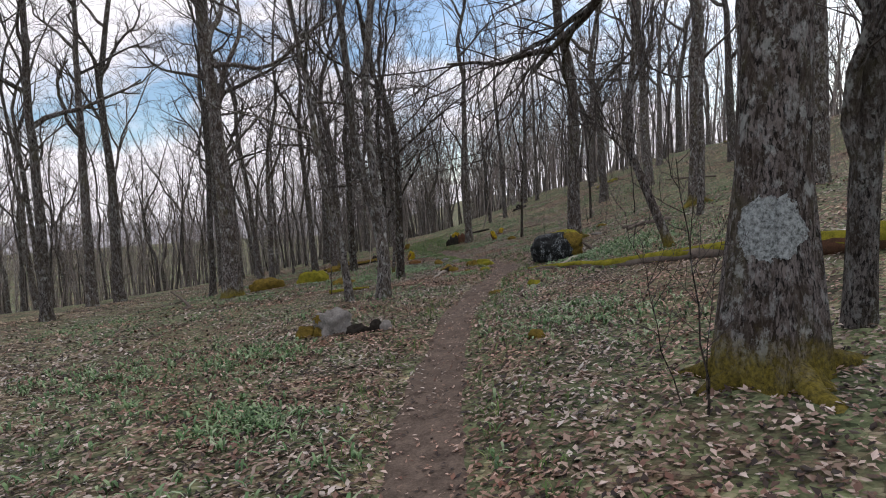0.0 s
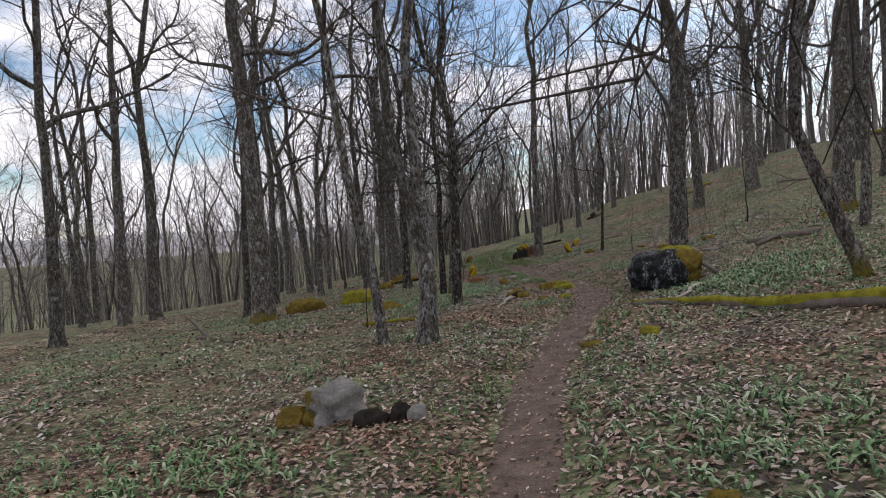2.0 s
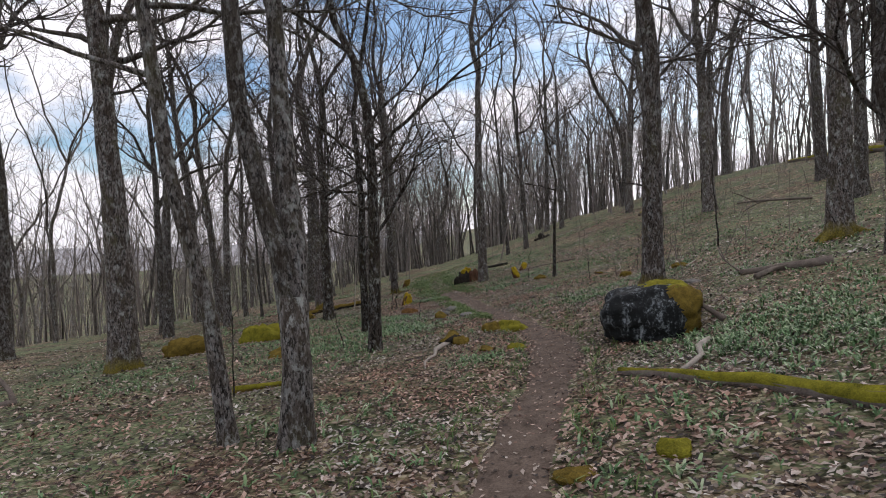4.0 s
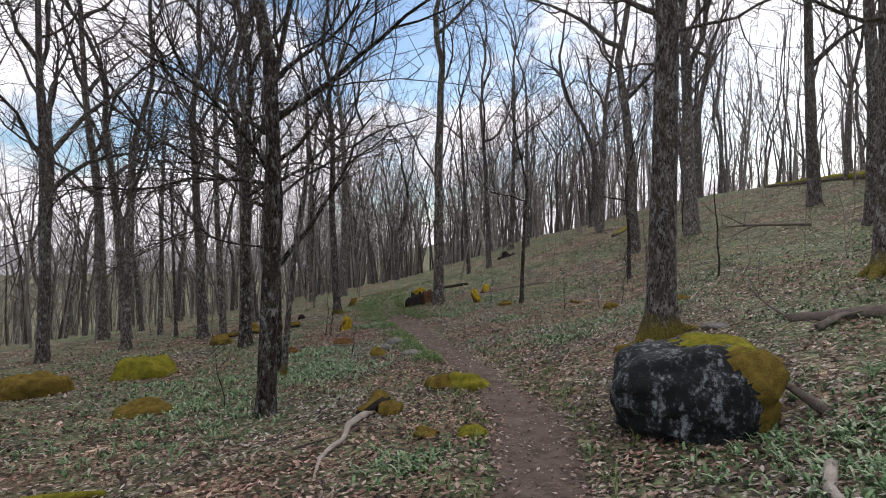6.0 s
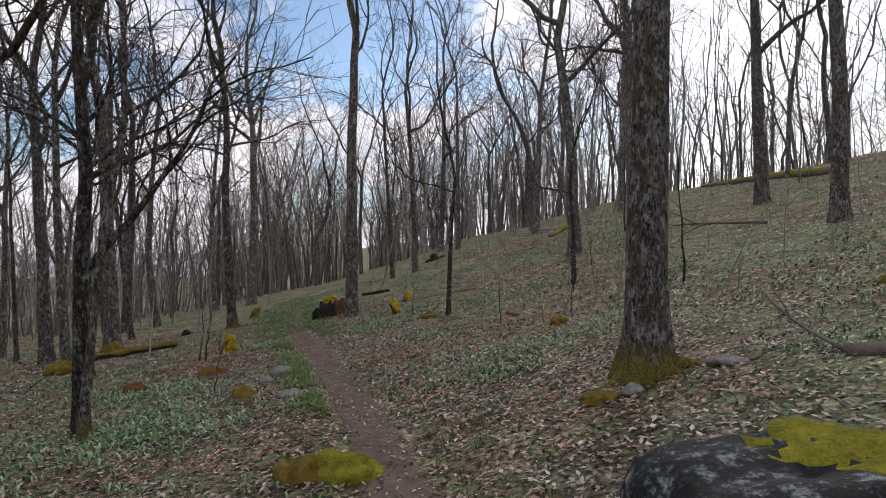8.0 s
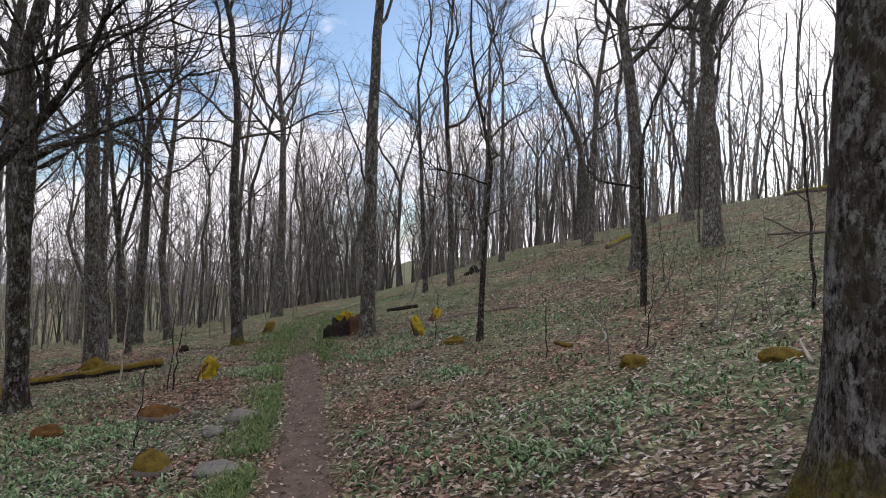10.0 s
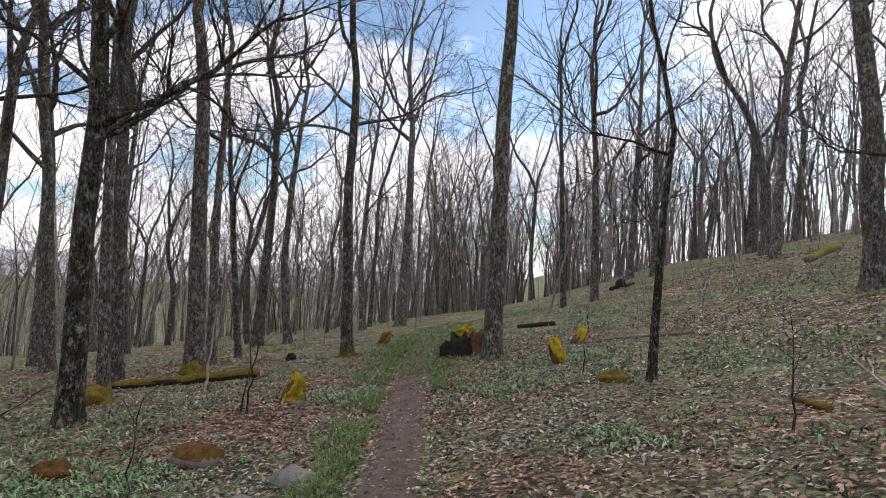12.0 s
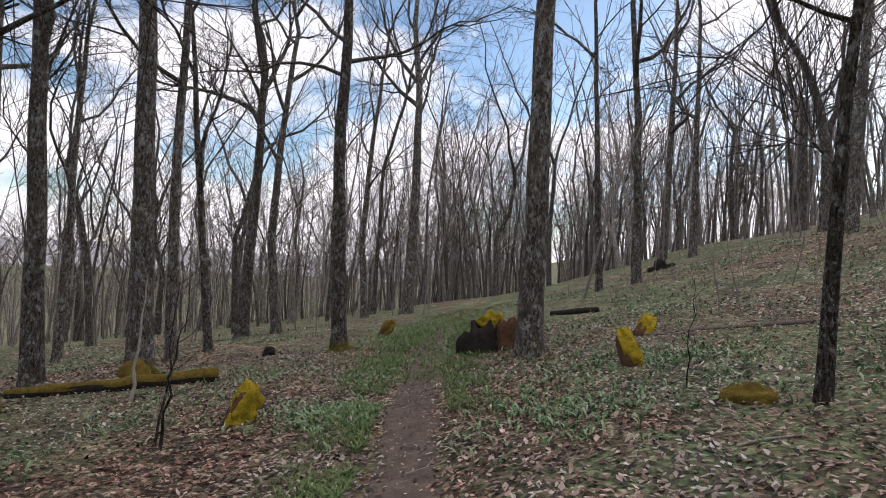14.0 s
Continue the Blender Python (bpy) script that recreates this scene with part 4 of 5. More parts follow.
for _ in range(260):
    x, y = rng.uniform(4, 26), rng.uniform(15, 46)
    tall = rng.uniform(0.4, 1.7)
    pts = wander(rng, Vector((x, y, ground_z(x, y) - 0.05)), Vector((rng.uniform(-0.25, 0.25), rng.uniform(-0.25, 0.25), 1)), tall, 4, 0.2, 0.04)
    tube(whip, pts, taper(0.009, 0.004, 5), 4)
    for k in range(6):
        p, e = along(pts, 0.2 + 0.8 * (k + rng.random()) / 6)
        tube(whip_twigs, wander(rng, p, spread(rng, e, rng.uniform(30, 60)), tall * rng.uniform(0.2, 0.45), 2, 0.25, 0.08), [0.005, 0.004, 0.002], 3)
thicket = base("thicket", 0, 0, 0, "thin leafless young stems among the trees", "undergrowth")
thicket["kind"] = "stuff"
part("stems", whip, HAZED_TWIG, thicket)["kind"] = "stuff"
part("twigs", whip_twigs, HAZED_TWIG, thicket)["kind"] = "stuff"
far_woods = base("far_woods", 0, 0, 0, "distant stand of leafless grey trees, colours paled for haze", "woods")
far_woods["kind"] = "stuff"
part("stems", wood, HAZED_BARK, far_woods)["kind"] = "stuff"
part("twigs", twigs, HAZED_TWIG, far_woods)["kind"] = "stuff"

# the ridge across the valley, closing the distance; its haze is colour and glow
verts, faces = [], []
for k in range(241):
    a = 2 * math.pi * k / 240
    top = 6 + 4 * noise.noise(Vector((math.cos(a) * 3, math.sin(a) * 3, 2))) + 0.8 * noise.noise(Vector((k * 0.9, 0, 0)))
    for rad, z in ((330, -14), (380, top * 0.6), (420, top)):
        verts.append((rad * math.cos(a), 20 + rad * math.sin(a), z))
faces = [(3 * k + i, 3 * k + 3 + i, 3 * k + 4 + i, 3 * k + 1 + i) for k in range(240) for i in range(2)]
tagged(new("backdrop", mesh_of("backdrop", verts, faces, HAZED_RIDGE)), "grey-brown wooded ridge across the valley, haze painted into its colour and glow", "backdrop", "", "structure")

# ---- stones, logs, stumps and moss ----
stone(-1.66, 7.62, 0.25, 0.20, 0.27, 317, STONE_PALE, "pale angular stone edged with brown moss", 20, 0.28, MOSS_OLD, lambda c: c.x < -0.16 + 0.05 * noise.noise(c * 20), 4, 0.6)
mound(-1.24, 7.42, 0.17, 0.09, 0.11, 302, CHAR, "black rotten lump of wood in dead leaves", 10, "rotten_wood", "rotten wood")
mound(-1.02, 7.46, 0.10, 0.09, 0.12, 306, CHAR, "black rotten lump of wood beside a stone", 60, "rotten_wood", "rotten wood")
stone(-0.88, 7.46, 0.09, 0.08, 0.10, 303, STONE_PALE, "small pale stone beside a rotten log")
mound(-2.0, 7.55, 0.16, 0.14, 0.12, 304, MOSS_OLD, "brown moss cushion beside a stone")
stick(-1.25, 7.1, 250, 0.4, 0.012, 305, PALE_WOOD, "bleached bent stick in leaves")
boulder = base("boulder", 2.71, 13.38, ground_z(2.6, 13.1) + 0.28, "large dark blotched boulder with a cap of moss beside the trail", "boulder", "", -14)
shape = lump(random.Random(310), 0.66, 0.56, 0.44, 5, 0.20, 1.3, -1.0, 0.006, 0.62)
shape = ([(x, y, z + 0.10 * x) for x, y, z in shape[0]], shape[1])
part("body", shape, BOULDER, boulder)


def crown_of(c):
    return c.z > 0.40 + 0.07 * noise.noise(c * 5) + 0.10 * noise.noise(c * 17) - 0.16 * c.y - 0.12 * c.x


def flank_of(c):
    return c.x > 0.30 + 0.12 * noise.noise(c * 5) + 0.09 * noise.noise(c * 17) - 0.25 * c.z and c.z > -0.22 and not crown_of(c)


part("moss", cover(shape, crown_of, 0.018), MOSS, boulder, "thin bright green moss on top")
part("moss", cover(shape, flank_of, 0.03), MOSS_OLD, boulder, "ochre moss down one flank")
fallen("fallen_log", [(1.70, 11.36), (2.42, 10.2), (3.2, 8.98), (4.0, 7.8)], 0.04, 0.105, 311, DEAD, "long fallen log coated in yellow-green moss", MOSS, 0, 12)
fallen("rotten_log", [(4.1, 7.6), (4.61, 6.79), (5.3, 5.6)], 0.14, 0.16, 312, ROT, "crumbling red-brown rotten log with moss", MOSS, 0, 12)
fallen("snag", [(-6.95, 14.3), (-6.75, 14.4)], 0.05, 0.05, 313, DEAD, "short stub of a dead branch", None, category="dead stub")
stick(-6.8, 14.38, 120, 0.75, 0.05, 314, DEAD, "dead broken stub sticking up from the leaves", 0.45, "dead_stub")
mound(-6.16, 18.85, 0.62, 0.45, 0.34, 317, MOSS_OLD, "broad brown moss-covered hummock")
mound(-4.91, 20.1, 0.58, 0.42, 0.36, 318, MOSS, "broad yellow-green moss-covered stone")
mound(-3.11, 16.4, 0.38, 0.28, 0.13, 319, MOSS_OLD, "low brown moss cushion in leaves")
fallen("dead_branch", [(-0.30, 13.14), (-0.34, 13.6), (-0.22, 14.1), (-0.22, 14.5), (-0.02, 15.0)], 0.013, 0.038, 320, PALE_WOOD, "bent dead branch lying in leaves", None, 0, 8, 1.2, "dead branch")
fallen("stub", [(-0.12, 14.85), (0.06, 15.3)], 0.06, 0.10, 321, CHAR, "dark broken log stub with moss", MOSS_OLD, 0, 10, 0.8, "log stub")
mound(0.17, 15.0, 0.15, 0.13, 0.13, 322, MOSS_OLD, "small ochre moss cushion beside a log stub")
mound(1.08, 16.0, 0.34, 0.2, 0.15, 323, MOSS, "ochre moss-covered root bank beside the trail", -20)
mound(0.75, 16.0, 0.2, 0.16, 0.14, 324, MOSS_OLD, "small moss cushion beside the trail")
mound(0.96, 13.9, 0.15, 0.12, 0.07, 325, MOSS, "small green moss cushion beside the trail")
mound(0.55, 14.0, 0.12, 0.14, 0.06, 326, MOSS_OLD, "small moss cushion in leaves")


def stump(x, y, r, tall, seed):
    """A hollow rotten stump with a jagged rim and moss over one side."""
    rng = random.Random(seed)
    ob = base("tree_stump", x, y, ground_z(x, y) - 0.03, "black hollow rotten stump topped with golden moss", "tree stump")
    verts, faces, n = [], [], 16
    rim = [tall * (0.6 + 0.4 * noise.noise(Vector((k * 0.9, seed, 0))) + rng.uniform(-0.06, 0.08)) for k in range(n)]
    for ring in range(6):
        for k in range(n):
            a = 2 * math.pi * k / n
            if ring < 4:
                f = ring / 3
                rr, z = r * (1.25 - 0.3 * f) * rng.uniform(0.92, 1.08), rim[k] * f
            else:
                rr, z = r * 0.62 * rng.uniform(0.9, 1.1), rim[k] - (0.02 if ring == 4 else tall * 0.5)
            verts.append((rr * math.cos(a), rr * math.sin(a), z))
    for ring in range(5):
        for k in range(n):
            a, b = ring * n + k, ring * n + (k + 1) % n
            faces.append((a, b, b + n, a + n))
    faces.append(tuple(range(5 * n, 6 * n)))
    part("shell", (verts, faces), CHAR, ob)
    part("moss", lump(rng, r * 0.75, r * 0.6, tall * 0.24, 4, 0.6, 1.8, -0.5, 0.05), MOSS_GOLD, ob, "golden moss").location = (r * 0.35, r * 0.2, tall * 0.62)
    part("rim", lump(rng, r * 0.35, r * 0.5, tall * 0.42, 4, 0.6, 1.8, -0.9, 0.05), ROT, ob, "crumbling red-brown rim").location = (r * 0.95, -r * 0.2, tall * 0.35)
    part("root", lump(rng, r * 0.7, r * 0.5, tall * 0.3, 3, 0.4), CHAR, ob).location = (-r * 1.1, -r * 0.4, 0.05)
    return ob


stump(0.45, 28.75, 0.25, 0.74, 330)
mound(0.84, 28.7, 0.2, 0.2, 0.42, 331, ROT, "crumbled red-brown rotten wood beside a stump", 0, "rotten_wood", "rotten wood")


def mossy_stub(x, y, r, tall, az, lean, seed, label, mat=None):
    """A leaning, moss-wrapped stub of trunk with a rounded, torn top."""
    rng = random.Random(seed)
    ob = base("mossy_stub", x, y, ground_z(x, y) - 0.05, label, "tree stump")
    d = heading(az, lean)
    pts = [Vector(), d * tall * 0.35, d * tall * 0.7, d * tall * 0.93, d * tall]
    coat = lump(rng, r * 1.1, r * 1.0, tall * 0.56, 4, 0.5, 1.5, -0.9, 0.05, 0.4)
    slant = Vector((d.x, d.y, 0)) / max(d.z, 0.3)
    coat = ([(x + slant.x * (z + tall * 0.45), y + slant.y * (z + tall * 0.45), z + tall * 0.45) for x, y, z in coat[0]], coat[1])
    part("moss", coat, mat or MOSS_GOLD, ob, "thick golden moss")
    part("wood", tube(([], []), [p - Vector((r * 0.35, 0, r * 0.25)) for p in pts], [r * 0.9, r * 0.85, r * 0.8, r * 0.6, r * 0.2], 10, True, 0.1, rng), ROT, ob, "dark rotten wood")
    return ob


mossy_stub(2.38, 26.45, 0.105, 0.46, 130, 62, 332, "short golden moss-wrapped log stub leaning on the slope")
mossy_stub(2.75, 28.3, 0.12, 0.34, 60, 45, 333, "small golden moss-wrapped stub on the slope")
mossy_stub(-1.62, 25.0, 0.14, 0.40, 60, 72, 334, "golden moss-wrapped stump leaning beside the trail")
mossy_stub(-2.42, 33.1, 0.13, 0.42, 40, 66, 338, "pale torn stub beside the grassy trail", MOSS_OLD)
mossy_stub(-3.95, 30.2, 0.11, 0.22, 90, 80, 339, "low dark rotten stub in fallen leaves", CHAR)
fallen("fallen_log", [(-5.9, 26.45), (-4.63, 26.95), (-3.5, 27.7)], 0.07, 0.12, 335, CHAR, "mossy fallen log with a dark broken end", MOSS_OLD, 0, 12)
mound(-5.2, 25.3, 0.35, 0.3, 0.22, 336, MOSS_OLD, "brown moss at the foot of a tree")
mound(-5.15, 28.0, 0.26, 0.2, 0.22, 337, MOSS_OLD, "tall ochre moss growing up a tree foot")
stone(-0.02, 21.5, 0.19, 0.15, 0.10, 340, STONE_PALE, "flat pale stone beside the trail")
stone(-0.2, 20.95, 0.12, 0.10, 0.09, 341, STONE_PALE, "small pale stone beside the trail")
stone(-1.25, 22.1, 0.26, 0.18, 0.15, 342, STONE_BROWN, "brown stone under rust-brown moss", 0, 0.25, MOSS_RUST)
stone(-0.28, 19.6, 0.18, 0.16, 0.14, 343, STONE_BROWN, "dark stone among green plants", 0, 0.25, MOSS_OLD)
mound(-2.38, 21.6, 0.18, 0.15, 0.12, 344, MOSS_RUST, "rust-brown moss cushion among plants")
stone(0.35, 19.3, 0.2, 0.14, 0.07, 345, STONE_PALE, "flat pale stone half sunk in leaves")
fallen("thin_log", [(2.68, 28.3), (3.6, 28.05), (4.75, 27.7)], 0.022, 0.035, 346, DEAD, "long thin grey-brown fallen trunk", None, 0, 8)
fallen("dark_log", [(1.55, 32.0), (2.45, 31.4)], 0.06, 0.07, 347, CHAR, "short dark log lying on the slope")
mound(2.95, 24.65, 0.22, 0.16, 0.11, 348, MOSS_OLD, "ochre moss-covered root hummock")
fallen("dead_log", [(5.0, 15.55), (5.45, 15.05), (5.95, 14.65)], 0.06, 0.09, 349, DEAD, "grey weathered dead log on the slope")
stick(3.42, 12.85, 150, 0.34, 0.045, 374, DEAD, "short weathered stub leaning against the mossy boulder", 0.34, "dead_stub", 0.12, 2)
stick(5.05, 15.6, 115, 0.9, 0.022, 350, DEAD, "dead forked root end sticking up from a log", 0.45, "dead_branch", 0.3, 2)
fallen("fallen_log", [(19.2, 38.0), (18.3, 33.0), (17.4, 28.4)], 0.10, 0.15, 351, DEAD, "long fallen trunk near the crest with moss", MOSS, 0, 9)
stick(12.3, 25.2, 120, 2.6, 0.05, 352, DEAD, "dead crooked branch lying on the slope", 0.3, "dead_branch", 0.35, 3)
fallen("fallen_log", [(9.2, 33.5), (11.2, 36.0)], 0.09, 0.12, 353, DEAD, "fallen mossy trunk near the crest", MOSS, 0, 8)
fallen("fallen_log", [(4.9, 39.3), (5.9, 40.6)], 0.09, 0.10, 354, CHAR, "dark fallen trunk high on the slope", None, 0, 8)
mound(5.3, 39.6, 0.22, 0.2, 0.3, 355, CHAR, "dark upturned root plate far up the slope", 0, "root_plate", "root plate")
fallen("mossy_branch", [(-2.85, 13.2), (-1.9, 13.28)], 0.05, 0.03, 356, MOSS_OLD, "short mossy branch lying in leaves", MOSS, 0, 8, 0.6, "branch")
fallen("pale_root", [(2.1, 10.95), (2.5, 11.4), (2.62, 11.75), (2.85, 12.05)], 0.022, 0.04, 358, PALE_WOOD, "bleached crooked root lying over green plants", None, 0, 8, 1.0, "root")
stick(2.02, 20.42, 48, 0.5, 0.035, 359, DEAD, "thick broken stick in leaves")
stick(-0.17, 26.18, -5, 0.36, 0.014, 360, DEAD, "dark stick lying across the trail")
stick(0.38, 23.7, 45, 0.3, 0.010, 361, PALE_WOOD, "pale stick lying on the trail")
stone(3.55, 16.2, 0.10, 0.08, 0.07, 362, STONE_PALE, "small pale stone by an oak root")
stone(4.42, 16.15, 0.17, 0.09, 0.06, 363, STONE_PALE, "flat pale stone by an oak root", -30)
mound(3.3, 16.3, 0.20, 0.13, 0.06, 364, MOSS_OLD, "low green-brown moss cushion by an oak root")
mound(5.49, 19.35, 0.20, 0.15, 0.09, 365, MOSS_OLD, "small ochre moss cushion on the slope")
mound(4.52, 20.45, 0.17, 0.14, 0.09, 366, MOSS_OLD, "small ochre moss cushion on the slope")
fallen("mossy_branch", [(4.3, 22.75), (4.4, 22.35)], 0.035, 0.045, 367, ROT, "short mossy log in leaves", MOSS_OLD, 0, 8, 0.6, "branch")
stick(4.76, 22.19, 55, 1.4, 0.018, 368, PALE_WOOD, "bleached crooked branch on the slope", 0.1, "stick", 0.3, 2)
stick(5.5, 19.0, 60, 1.1, 0.02, 369, PALE_WOOD, "bleached branch on the slope", 0.05)
for k, (x, y, az, length) in enumerate(((2.0, 22.9, 30, 0.7), (2.5, 23.6, 20, 0.5), (-0.65, 14.0, 60, 0.7), (-1.0, 15.2, 20, 0.6), (-0.4, 16.4, 70, 0.8), (0.1, 17.6, 40, 0.5),
                                        (3.4, 20.6, 60, 0.6), (2.6, 19.4, 100, 0.4), (1.2, 8.2, 130, 0.35), (-3.2, 12.2, 10, 0.6), (-1.4, 12.4, 160, 0.7), (0.1, 22.3, 80, 0.25), (5.4, 17.6, 30, 0.8), (3.1, 15.0, 0, 0.5))):
    stick(x, y, az, length, 0.009 + 0.002 * (k % 3), 400 + k, PALE_WOOD if k % 2 else DEAD, ("bleached thin stick in fallen leaves" if k % 2 else "grey dead stick in fallen leaves"))
mound(1.5, 9.5, 0.11, 0.10, 0.08, 370, MOSS, "small round green moss cushion in leaves")
mound(0.9, 5.6, 0.10, 0.09, 0.07, 371, MOSS_OLD, "small moss cushion in leaves")
mound(0.86, 9.4, 0.16, 0.10, 0.04, 372, MOSS_OLD, "flat moss cushion beside the trail")
stick(4.9, 14.9, 10, 0.7, 0.05, 373, DEAD, "short thick dead branch on the slope", 0.02)
leaf = new("pale_leaf", mesh_of("pale_leaf", [(-0.05, 0, 0.01), (-0.02, -0.035, 0.02), (0.03, -0.03, 0.012), (0.055, 0, 0.02), (0.03, 0.03, 0.01), (-0.02, 0.035, 0.015), (0, 0, 0.022)],
                                [(0, 1, 6), (1, 2, 6), (2, 3, 6), (3, 4, 6), (4, 5, 6), (5, 0, 6)], STONE_PALE))
leaf.matrix_basis = pose(-0.19, 8.34, ground_z(-0.19, 8.34) + 0.02, 0, 0, 70)
tagged(leaf, "single pale dead leaf lying on the trail", "leaf")

# ---- saplings and thin shrubs ----
sapling(1.48, 3.07, 1.5, 0.008, 380, "thin leafless shrub with many fine stems", (-0.12, 0.05), 12)
sapling(1.40, 3.2, 1.2, 0.005, 381, "thin leafless shrub with many fine stems", (-0.3, 0.1), 10)
sapling(1.56, 3.25, 1.1, 0.005, 382, "thin leafless shrub with many fine stems", (0.15, 0.1), 9)
sapling(-1.91, 24.22, 1.1, 0.018, 383, "thin dark sapling in leaf litter", (0.1, 0))
sapling(-2.07, 24.37, 1.5, 0.014, 384, "thin dark sapling in leaf litter", (0.1, 0.1))
sapling(-3.64, 26.0, 1.5, 0.026, 385, "pale crooked dead sapling beside a log", (0.15, 0), 4, PALE_WOOD)
sapling(-2.75, 12.95, 1.4, 0.012, 386, "thin dark sapling in leaf litter", (0.02, 0))
sapling(-0.9, 20.6, 0.9, 0.010, 387, "thin dark sapling in leaf litter", (0.1, 0))
sapling(-2.0, 16.2, 1.0, 0.010, 388, "thin dark sapling beside a tree", (-0.2, 0.1))
sapling(5.1, 21.4, 1.0, 0.010, 389, "thin leafless shrub on the slope", (0.1, 0), 9)
sapling(6.0, 23.4, 1.2, 0.010, 390, "thin leafless shrub on the slope", (-0.1, 0), 9)
sapling(2.6, 25.2, 0.9, 0.008, 391, "thin leafless shrub on the slope", (0.05, 0), 8)
sapling(7.6, 26.0, 1.4, 0.012, 392, "thin leafless shrub on the slope", (-0.1, 0), 9)
sapling(-4.6, 22.6, 0.8, 0.012, 393, "bent dark twig rising from the leaves", (1.0, 0.5), 4)

# ---- small growth and litter, too many to count ----
nrng = np.random.default_rng(11)
LX, LY = np.arange(-14, 22.01, 0.2), np.arange(-3, 40.01, 0.2)
LZ = np.array([[ground_z(x, y) for y in LY] for x in LX])
TX = np.array([trail_mid(y) for y in LY])


def level(x, y):
    i = np.clip((x - LX[0]) / 0.2, 0, len(LX) - 2.001)
    j = np.clip((y - LY[0]) / 0.2, 0, len(LY) - 2.001)
    a, b = i.astype(int), j.astype(int)
    f, g = i - a, j - b
    return LZ[a, b] * (1 - f) * (1 - g) + LZ[a + 1, b] * f * (1 - g) + LZ[a, b + 1] * (1 - f) * g + LZ[a + 1, b + 1] * f * g


def bulk(name, verts, faces, mat, label, category):
    """One mesh out of arrays of corners and triangles."""
    me = bpy.data.meshes.new(name)
    me.from_pydata(verts.reshape(-1, 3).tolist(), [], faces.reshape(-1, 3).tolist())
    me.materials.append(mat)
    me.update()
    return tagged(new(name, me), label, category, "", "stuff")


# fallen leaves: folded, curled, lying every way
n = 335000
y = nrng.uniform(-1.5, 31, n)
off = nrng.normal(0, 1, n)
x = np.interp(y, LY, TX) + np.sign(off) * np.abs(off) ** 1.15 * 3.2
loose = slice(0, 130000)
x[loose], y[loose] = nrng.uniform(-13, 21.5, 130000), nrng.uniform(0, 40, 130000)
gap = np.abs(x - np.interp(y, LY, TX)) + nrng.normal(0, 0.09, n)
keep = (x > -13.6) & (x < 21.6) & ((gap > 0.36) | (nrng.random(n) < 0.22 + 0.6 * np.clip((gap - 0.12) / 0.2, 0, 1) ** 2))
x, y = x[keep], y[keep]
n = len(x)
size = nrng.uniform(0.013, 0.033, n) * np.where(gap[keep] < 0.3, 0.7, 1.0) * np.where(np.abs(x - np.interp(y, LY, TX)) > 5, 1.35, 1.0)
wide = size * nrng.uniform(0.45, 0.75, n)
az = nrng.uniform(0, 2 * np.pi, n)
curl, fold = nrng.uniform(-0.3, 0.6, n), nrng.uniform(-0.1, 0.55, n)
tip = nrng.normal(0, 0.30, n)
z = level(x, y) + nrng.uniform(0.003, 0.028, n)
slope_x, slope_y = (level(x + 0.1, y) - level(x - 0.1, y)) / 0.2, (level(x, y + 0.1) - level(x, y - 0.1)) / 0.2
c, s = np.cos(az), np.sin(az)
corners = []
for u, v, w in ((-size, 0 * size, -tip * size), (0.1 * size, wide, fold * wide + curl * size * 0.3), (size, 0 * size, tip * size + curl * size), (0.1 * size, -wide, fold * wide + curl * size * 0.3)):
    px, py = u * c - v * s, u * s + v * c
    corners.append(np.stack([x + px, y + py, z + w + px * slope_x + py * slope_y], -1))
verts = np.stack(corners, 1)
k = np.arange(n)[:, None] * 4
faces = np.concatenate([k + np.array([[0, 3, 2]]), k + np.array([[0, 2, 1]])], 1)
bulk("leaf_litter", verts, faces, LEAVES, "curled brown and tan fallen oak leaves", "fallen leaves")

# patches of broad-bladed spring greens: (x, y, reach, plants)
PATCHES = ((-1.65, 4.2, 0.45, 170), (-2.3, 6.6, 0.7, 170), (1.9, 6.4, 0.9, 110), (1.4, 6.1, 0.6, 30), (3.5, 11.4, 1.0, 420), (0.4, 13.1, 0.35, 60), (3.2, 12.2, 0.8, 260),
           (-1.1, 18.7, 1.0, 240), (-1.2, 18.0, 0.9, 120), (2.9, 18.4, 0.5, 90), (-2.0, 21.2, 0.9, 240), (-1.0, 25.4, 0.7, 150), (2.65, 22.2, 0.5, 90), (1.5, 24.8, 0.8, 220),
           (-0.65, 25.2, 0.6, 160), (-1.6, 21.6, 0.7, 120), (2.9, 26.7, 0.5, 90), (-2.4, 16.3, 1.5, 420), (-1.6, 19.4, 1.4, 260), (3.2, 19.0, 1.6, 200), (4.6, 12.6, 1.1, 260), (1.7, 26.4, 1.1, 160), (-3.6, 18.6, 1.4, 220), (5.0, 26.0, 1.8, 220), (-4.3, 6.3, 0.8, 110), (-0.9, 27.6, 0.6, 120), (4.4, 24.9, 0.6, 60), (-2.6, 9.5, 0.9, 60), (7.5, 19.5, 1.6, 130))
px, py = [], []
for cx, cy, reach, count in PATCHES:
    px.append(nrng.normal(cx, reach * 0.55, count))
    py.append(nrng.normal(cy, reach * 0.55, count))
extra = 24000
ex, ey = nrng.uniform(-9, 12.5, extra), nrng.uniform(1, 38, extra)
thick = np.array([noise.noise(Vector((a * 0.45, b * 0.45, 9))) for a, b in zip(ex, ey)])
lush = thick + 0.12 * nrng.normal(0, 1, extra) > 0.19
px.append(ex[lush])
py.append(ey[lush])
px, py = np.concatenate(px), np.concatenate(py)
off_trail = np.abs(px - np.interp(py, LY, TX)) > 0.36
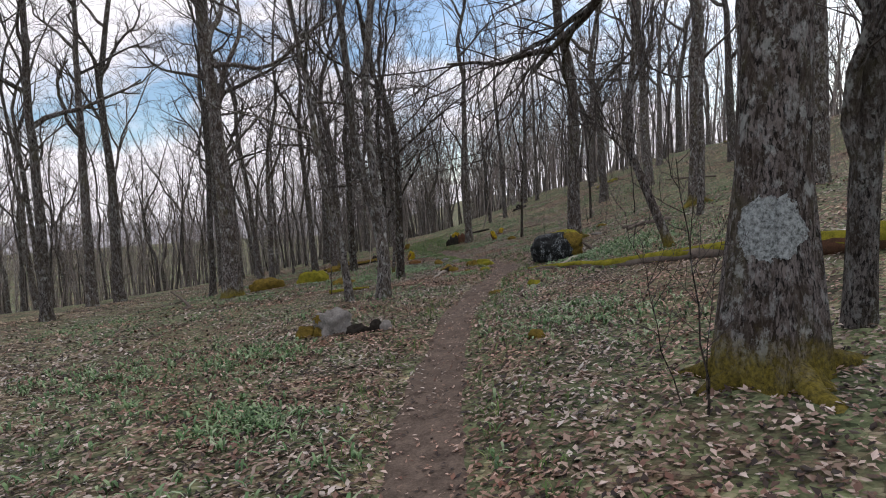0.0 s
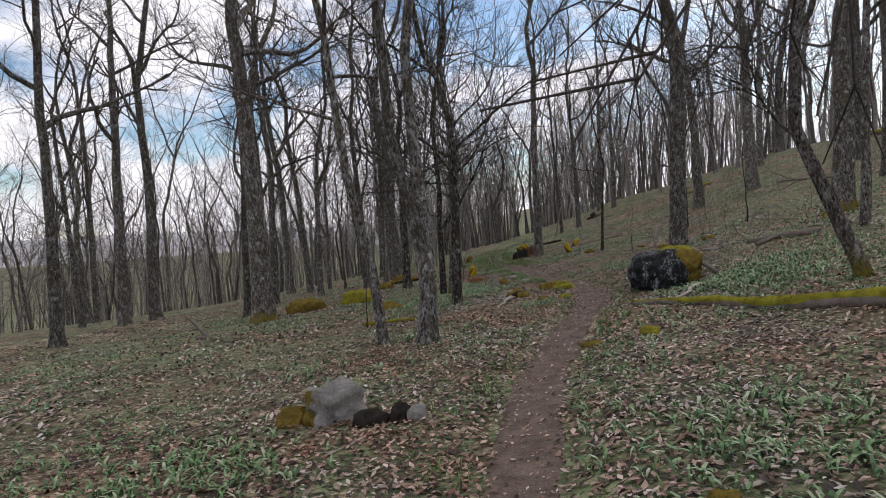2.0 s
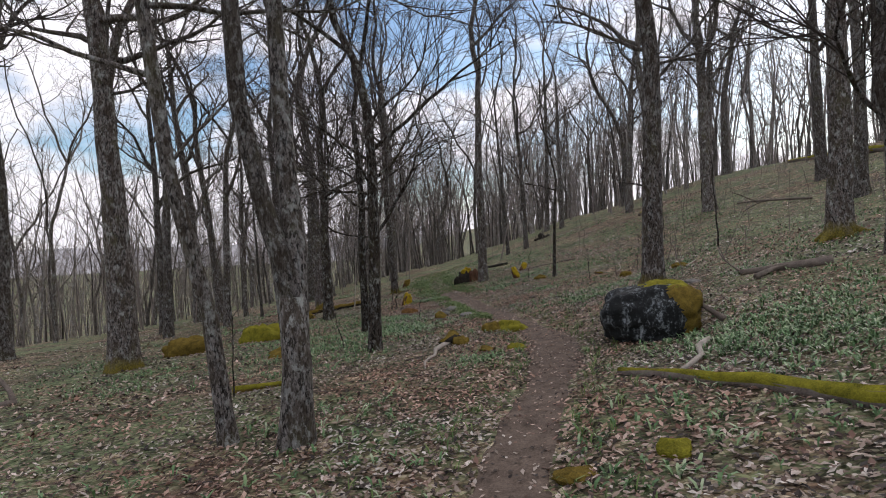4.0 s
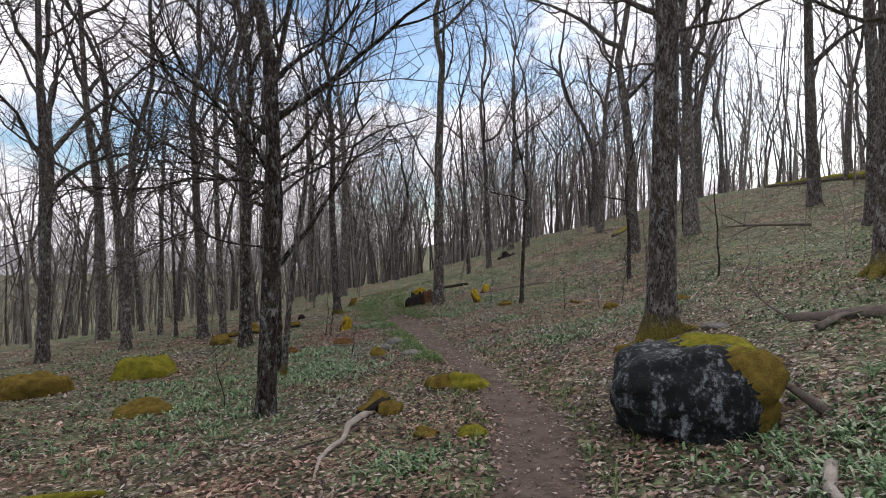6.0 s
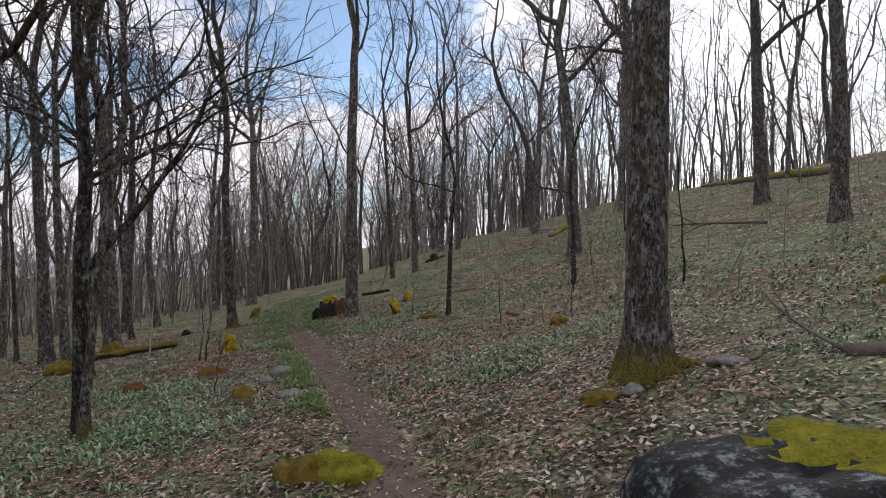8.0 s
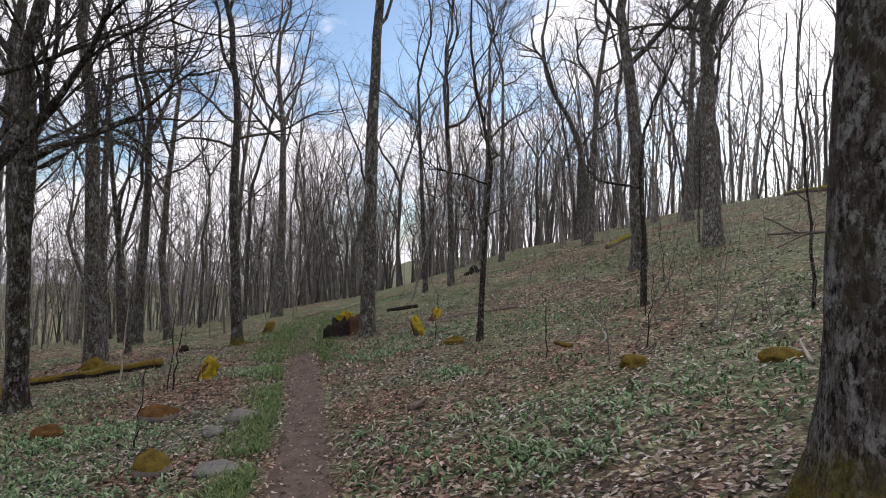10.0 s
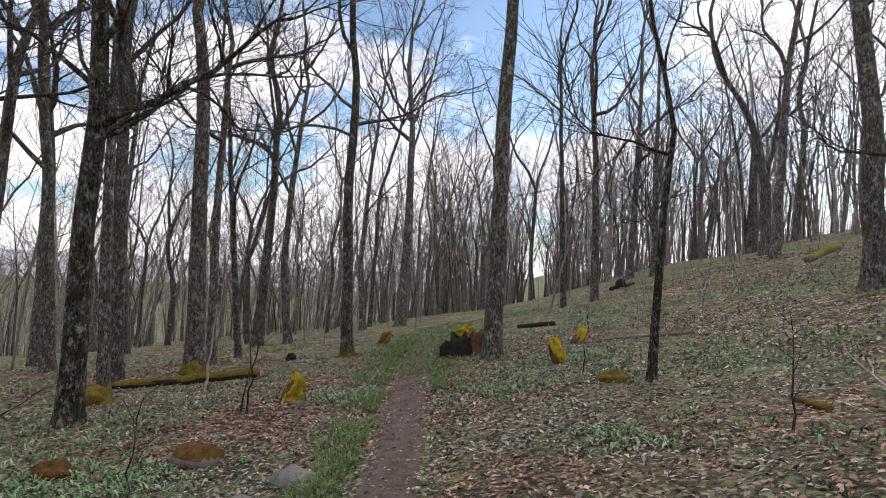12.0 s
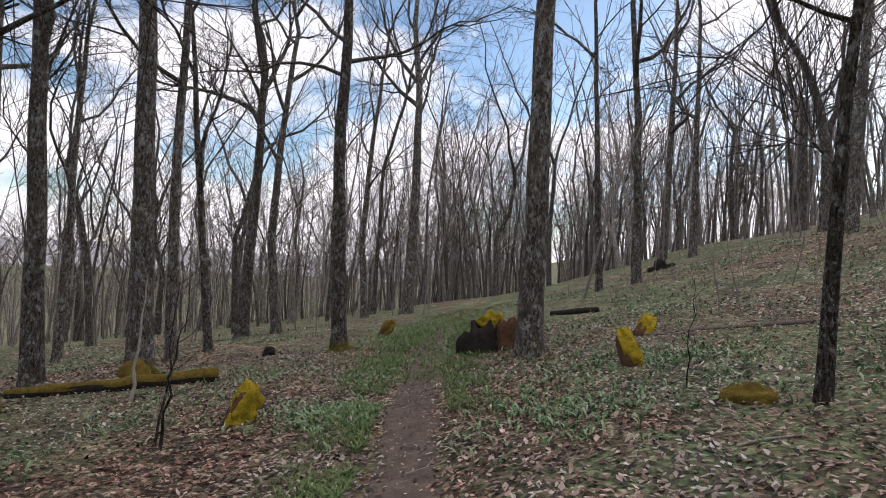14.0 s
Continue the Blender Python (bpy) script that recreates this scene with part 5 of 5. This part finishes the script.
px, py = px[off_trail], py[off_trail]


def blades(px, py, each, long, broad, splay):
    n = len(px) * each
    x, y = np.repeat(px, each) + nrng.normal(0, 0.02, n), np.repeat(py, each) + nrng.normal(0, 0.02, n)
    z = level(x, y)
    az = nrng.uniform(0, 2 * np.pi, n)
    ln, wd, out = nrng.uniform(*long, n), nrng.uniform(*broad, n), nrng.uniform(*splay, n)
    dx, dy = np.cos(az), np.sin(az)
    rows = []
    for f, w, up, o in ((0.0, 0.25, 0.0, 0.0), (0.45, 1.0, 0.42, 0.30), (0.8, 0.75, 0.58, 0.72), (1.0, 0.0, 0.52, 1.0)):
        mid = np.stack([x + dx * ln * out * o, y + dy * ln * out * o, z + ln * up * (1.35 - out * 0.5)], -1)
        side = np.stack([-dy * wd * w, dx * wd * w, 0 * wd], -1)
        rows += [mid - side, mid + side]
    verts = np.stack(rows[:7], 1)
    k = np.arange(n)[:, None] * 7
    tri = [(0, 1, 3), (0, 3, 2), (2, 3, 5), (2, 5, 4), (4, 5, 6)]
    return verts, np.concatenate([k + np.array([t]) for t in tri], 1)


bulk("spring_greens", *blades(px, py, 4, (0.05, 0.13), (0.006, 0.013), (0.4, 1.1)), GREENS, "patches of low broad-bladed green spring plants", "plants")

# grass along the trail's edges
gy = nrng.uniform(18, 34, 2200)
patchy = np.array([noise.noise(Vector((v * 0.9, 2, 5))) for v in gy])
gy = gy[patchy > -0.15]
gx = np.interp(gy, LY, TX) - 0.36 - np.abs(nrng.normal(0, 0.2, len(gy))) * (1 + (gy - 19) * 0.06)
gy2 = nrng.uniform(25, 34, 700)
gx2 = np.interp(gy2, LY, TX) + 0.36 + np.abs(nrng.normal(0, 0.3, len(gy2)))
gy4 = nrng.uniform(27, 39, 1500)
gx4 = np.interp(gy4, LY, TX) + nrng.normal(-0.3, 0.7, len(gy4))
gy3 = nrng.uniform(1, 19, 400)
gx3 = np.interp(gy3, LY, TX) + nrng.choice((-1, 1), len(gy3)) * (0.36 + np.abs(nrng.normal(0, 0.25, len(gy3))))
bulk("trail_grass", *blades(np.concatenate([gx, gx2, gx3, gx4]), np.concatenate([gy, gy2, gy3, gy4]), 5, (0.07, 0.17), (0.0025, 0.006), (0.4, 1.1)), GRASS, "thin green grass along the trail edge", "grass")
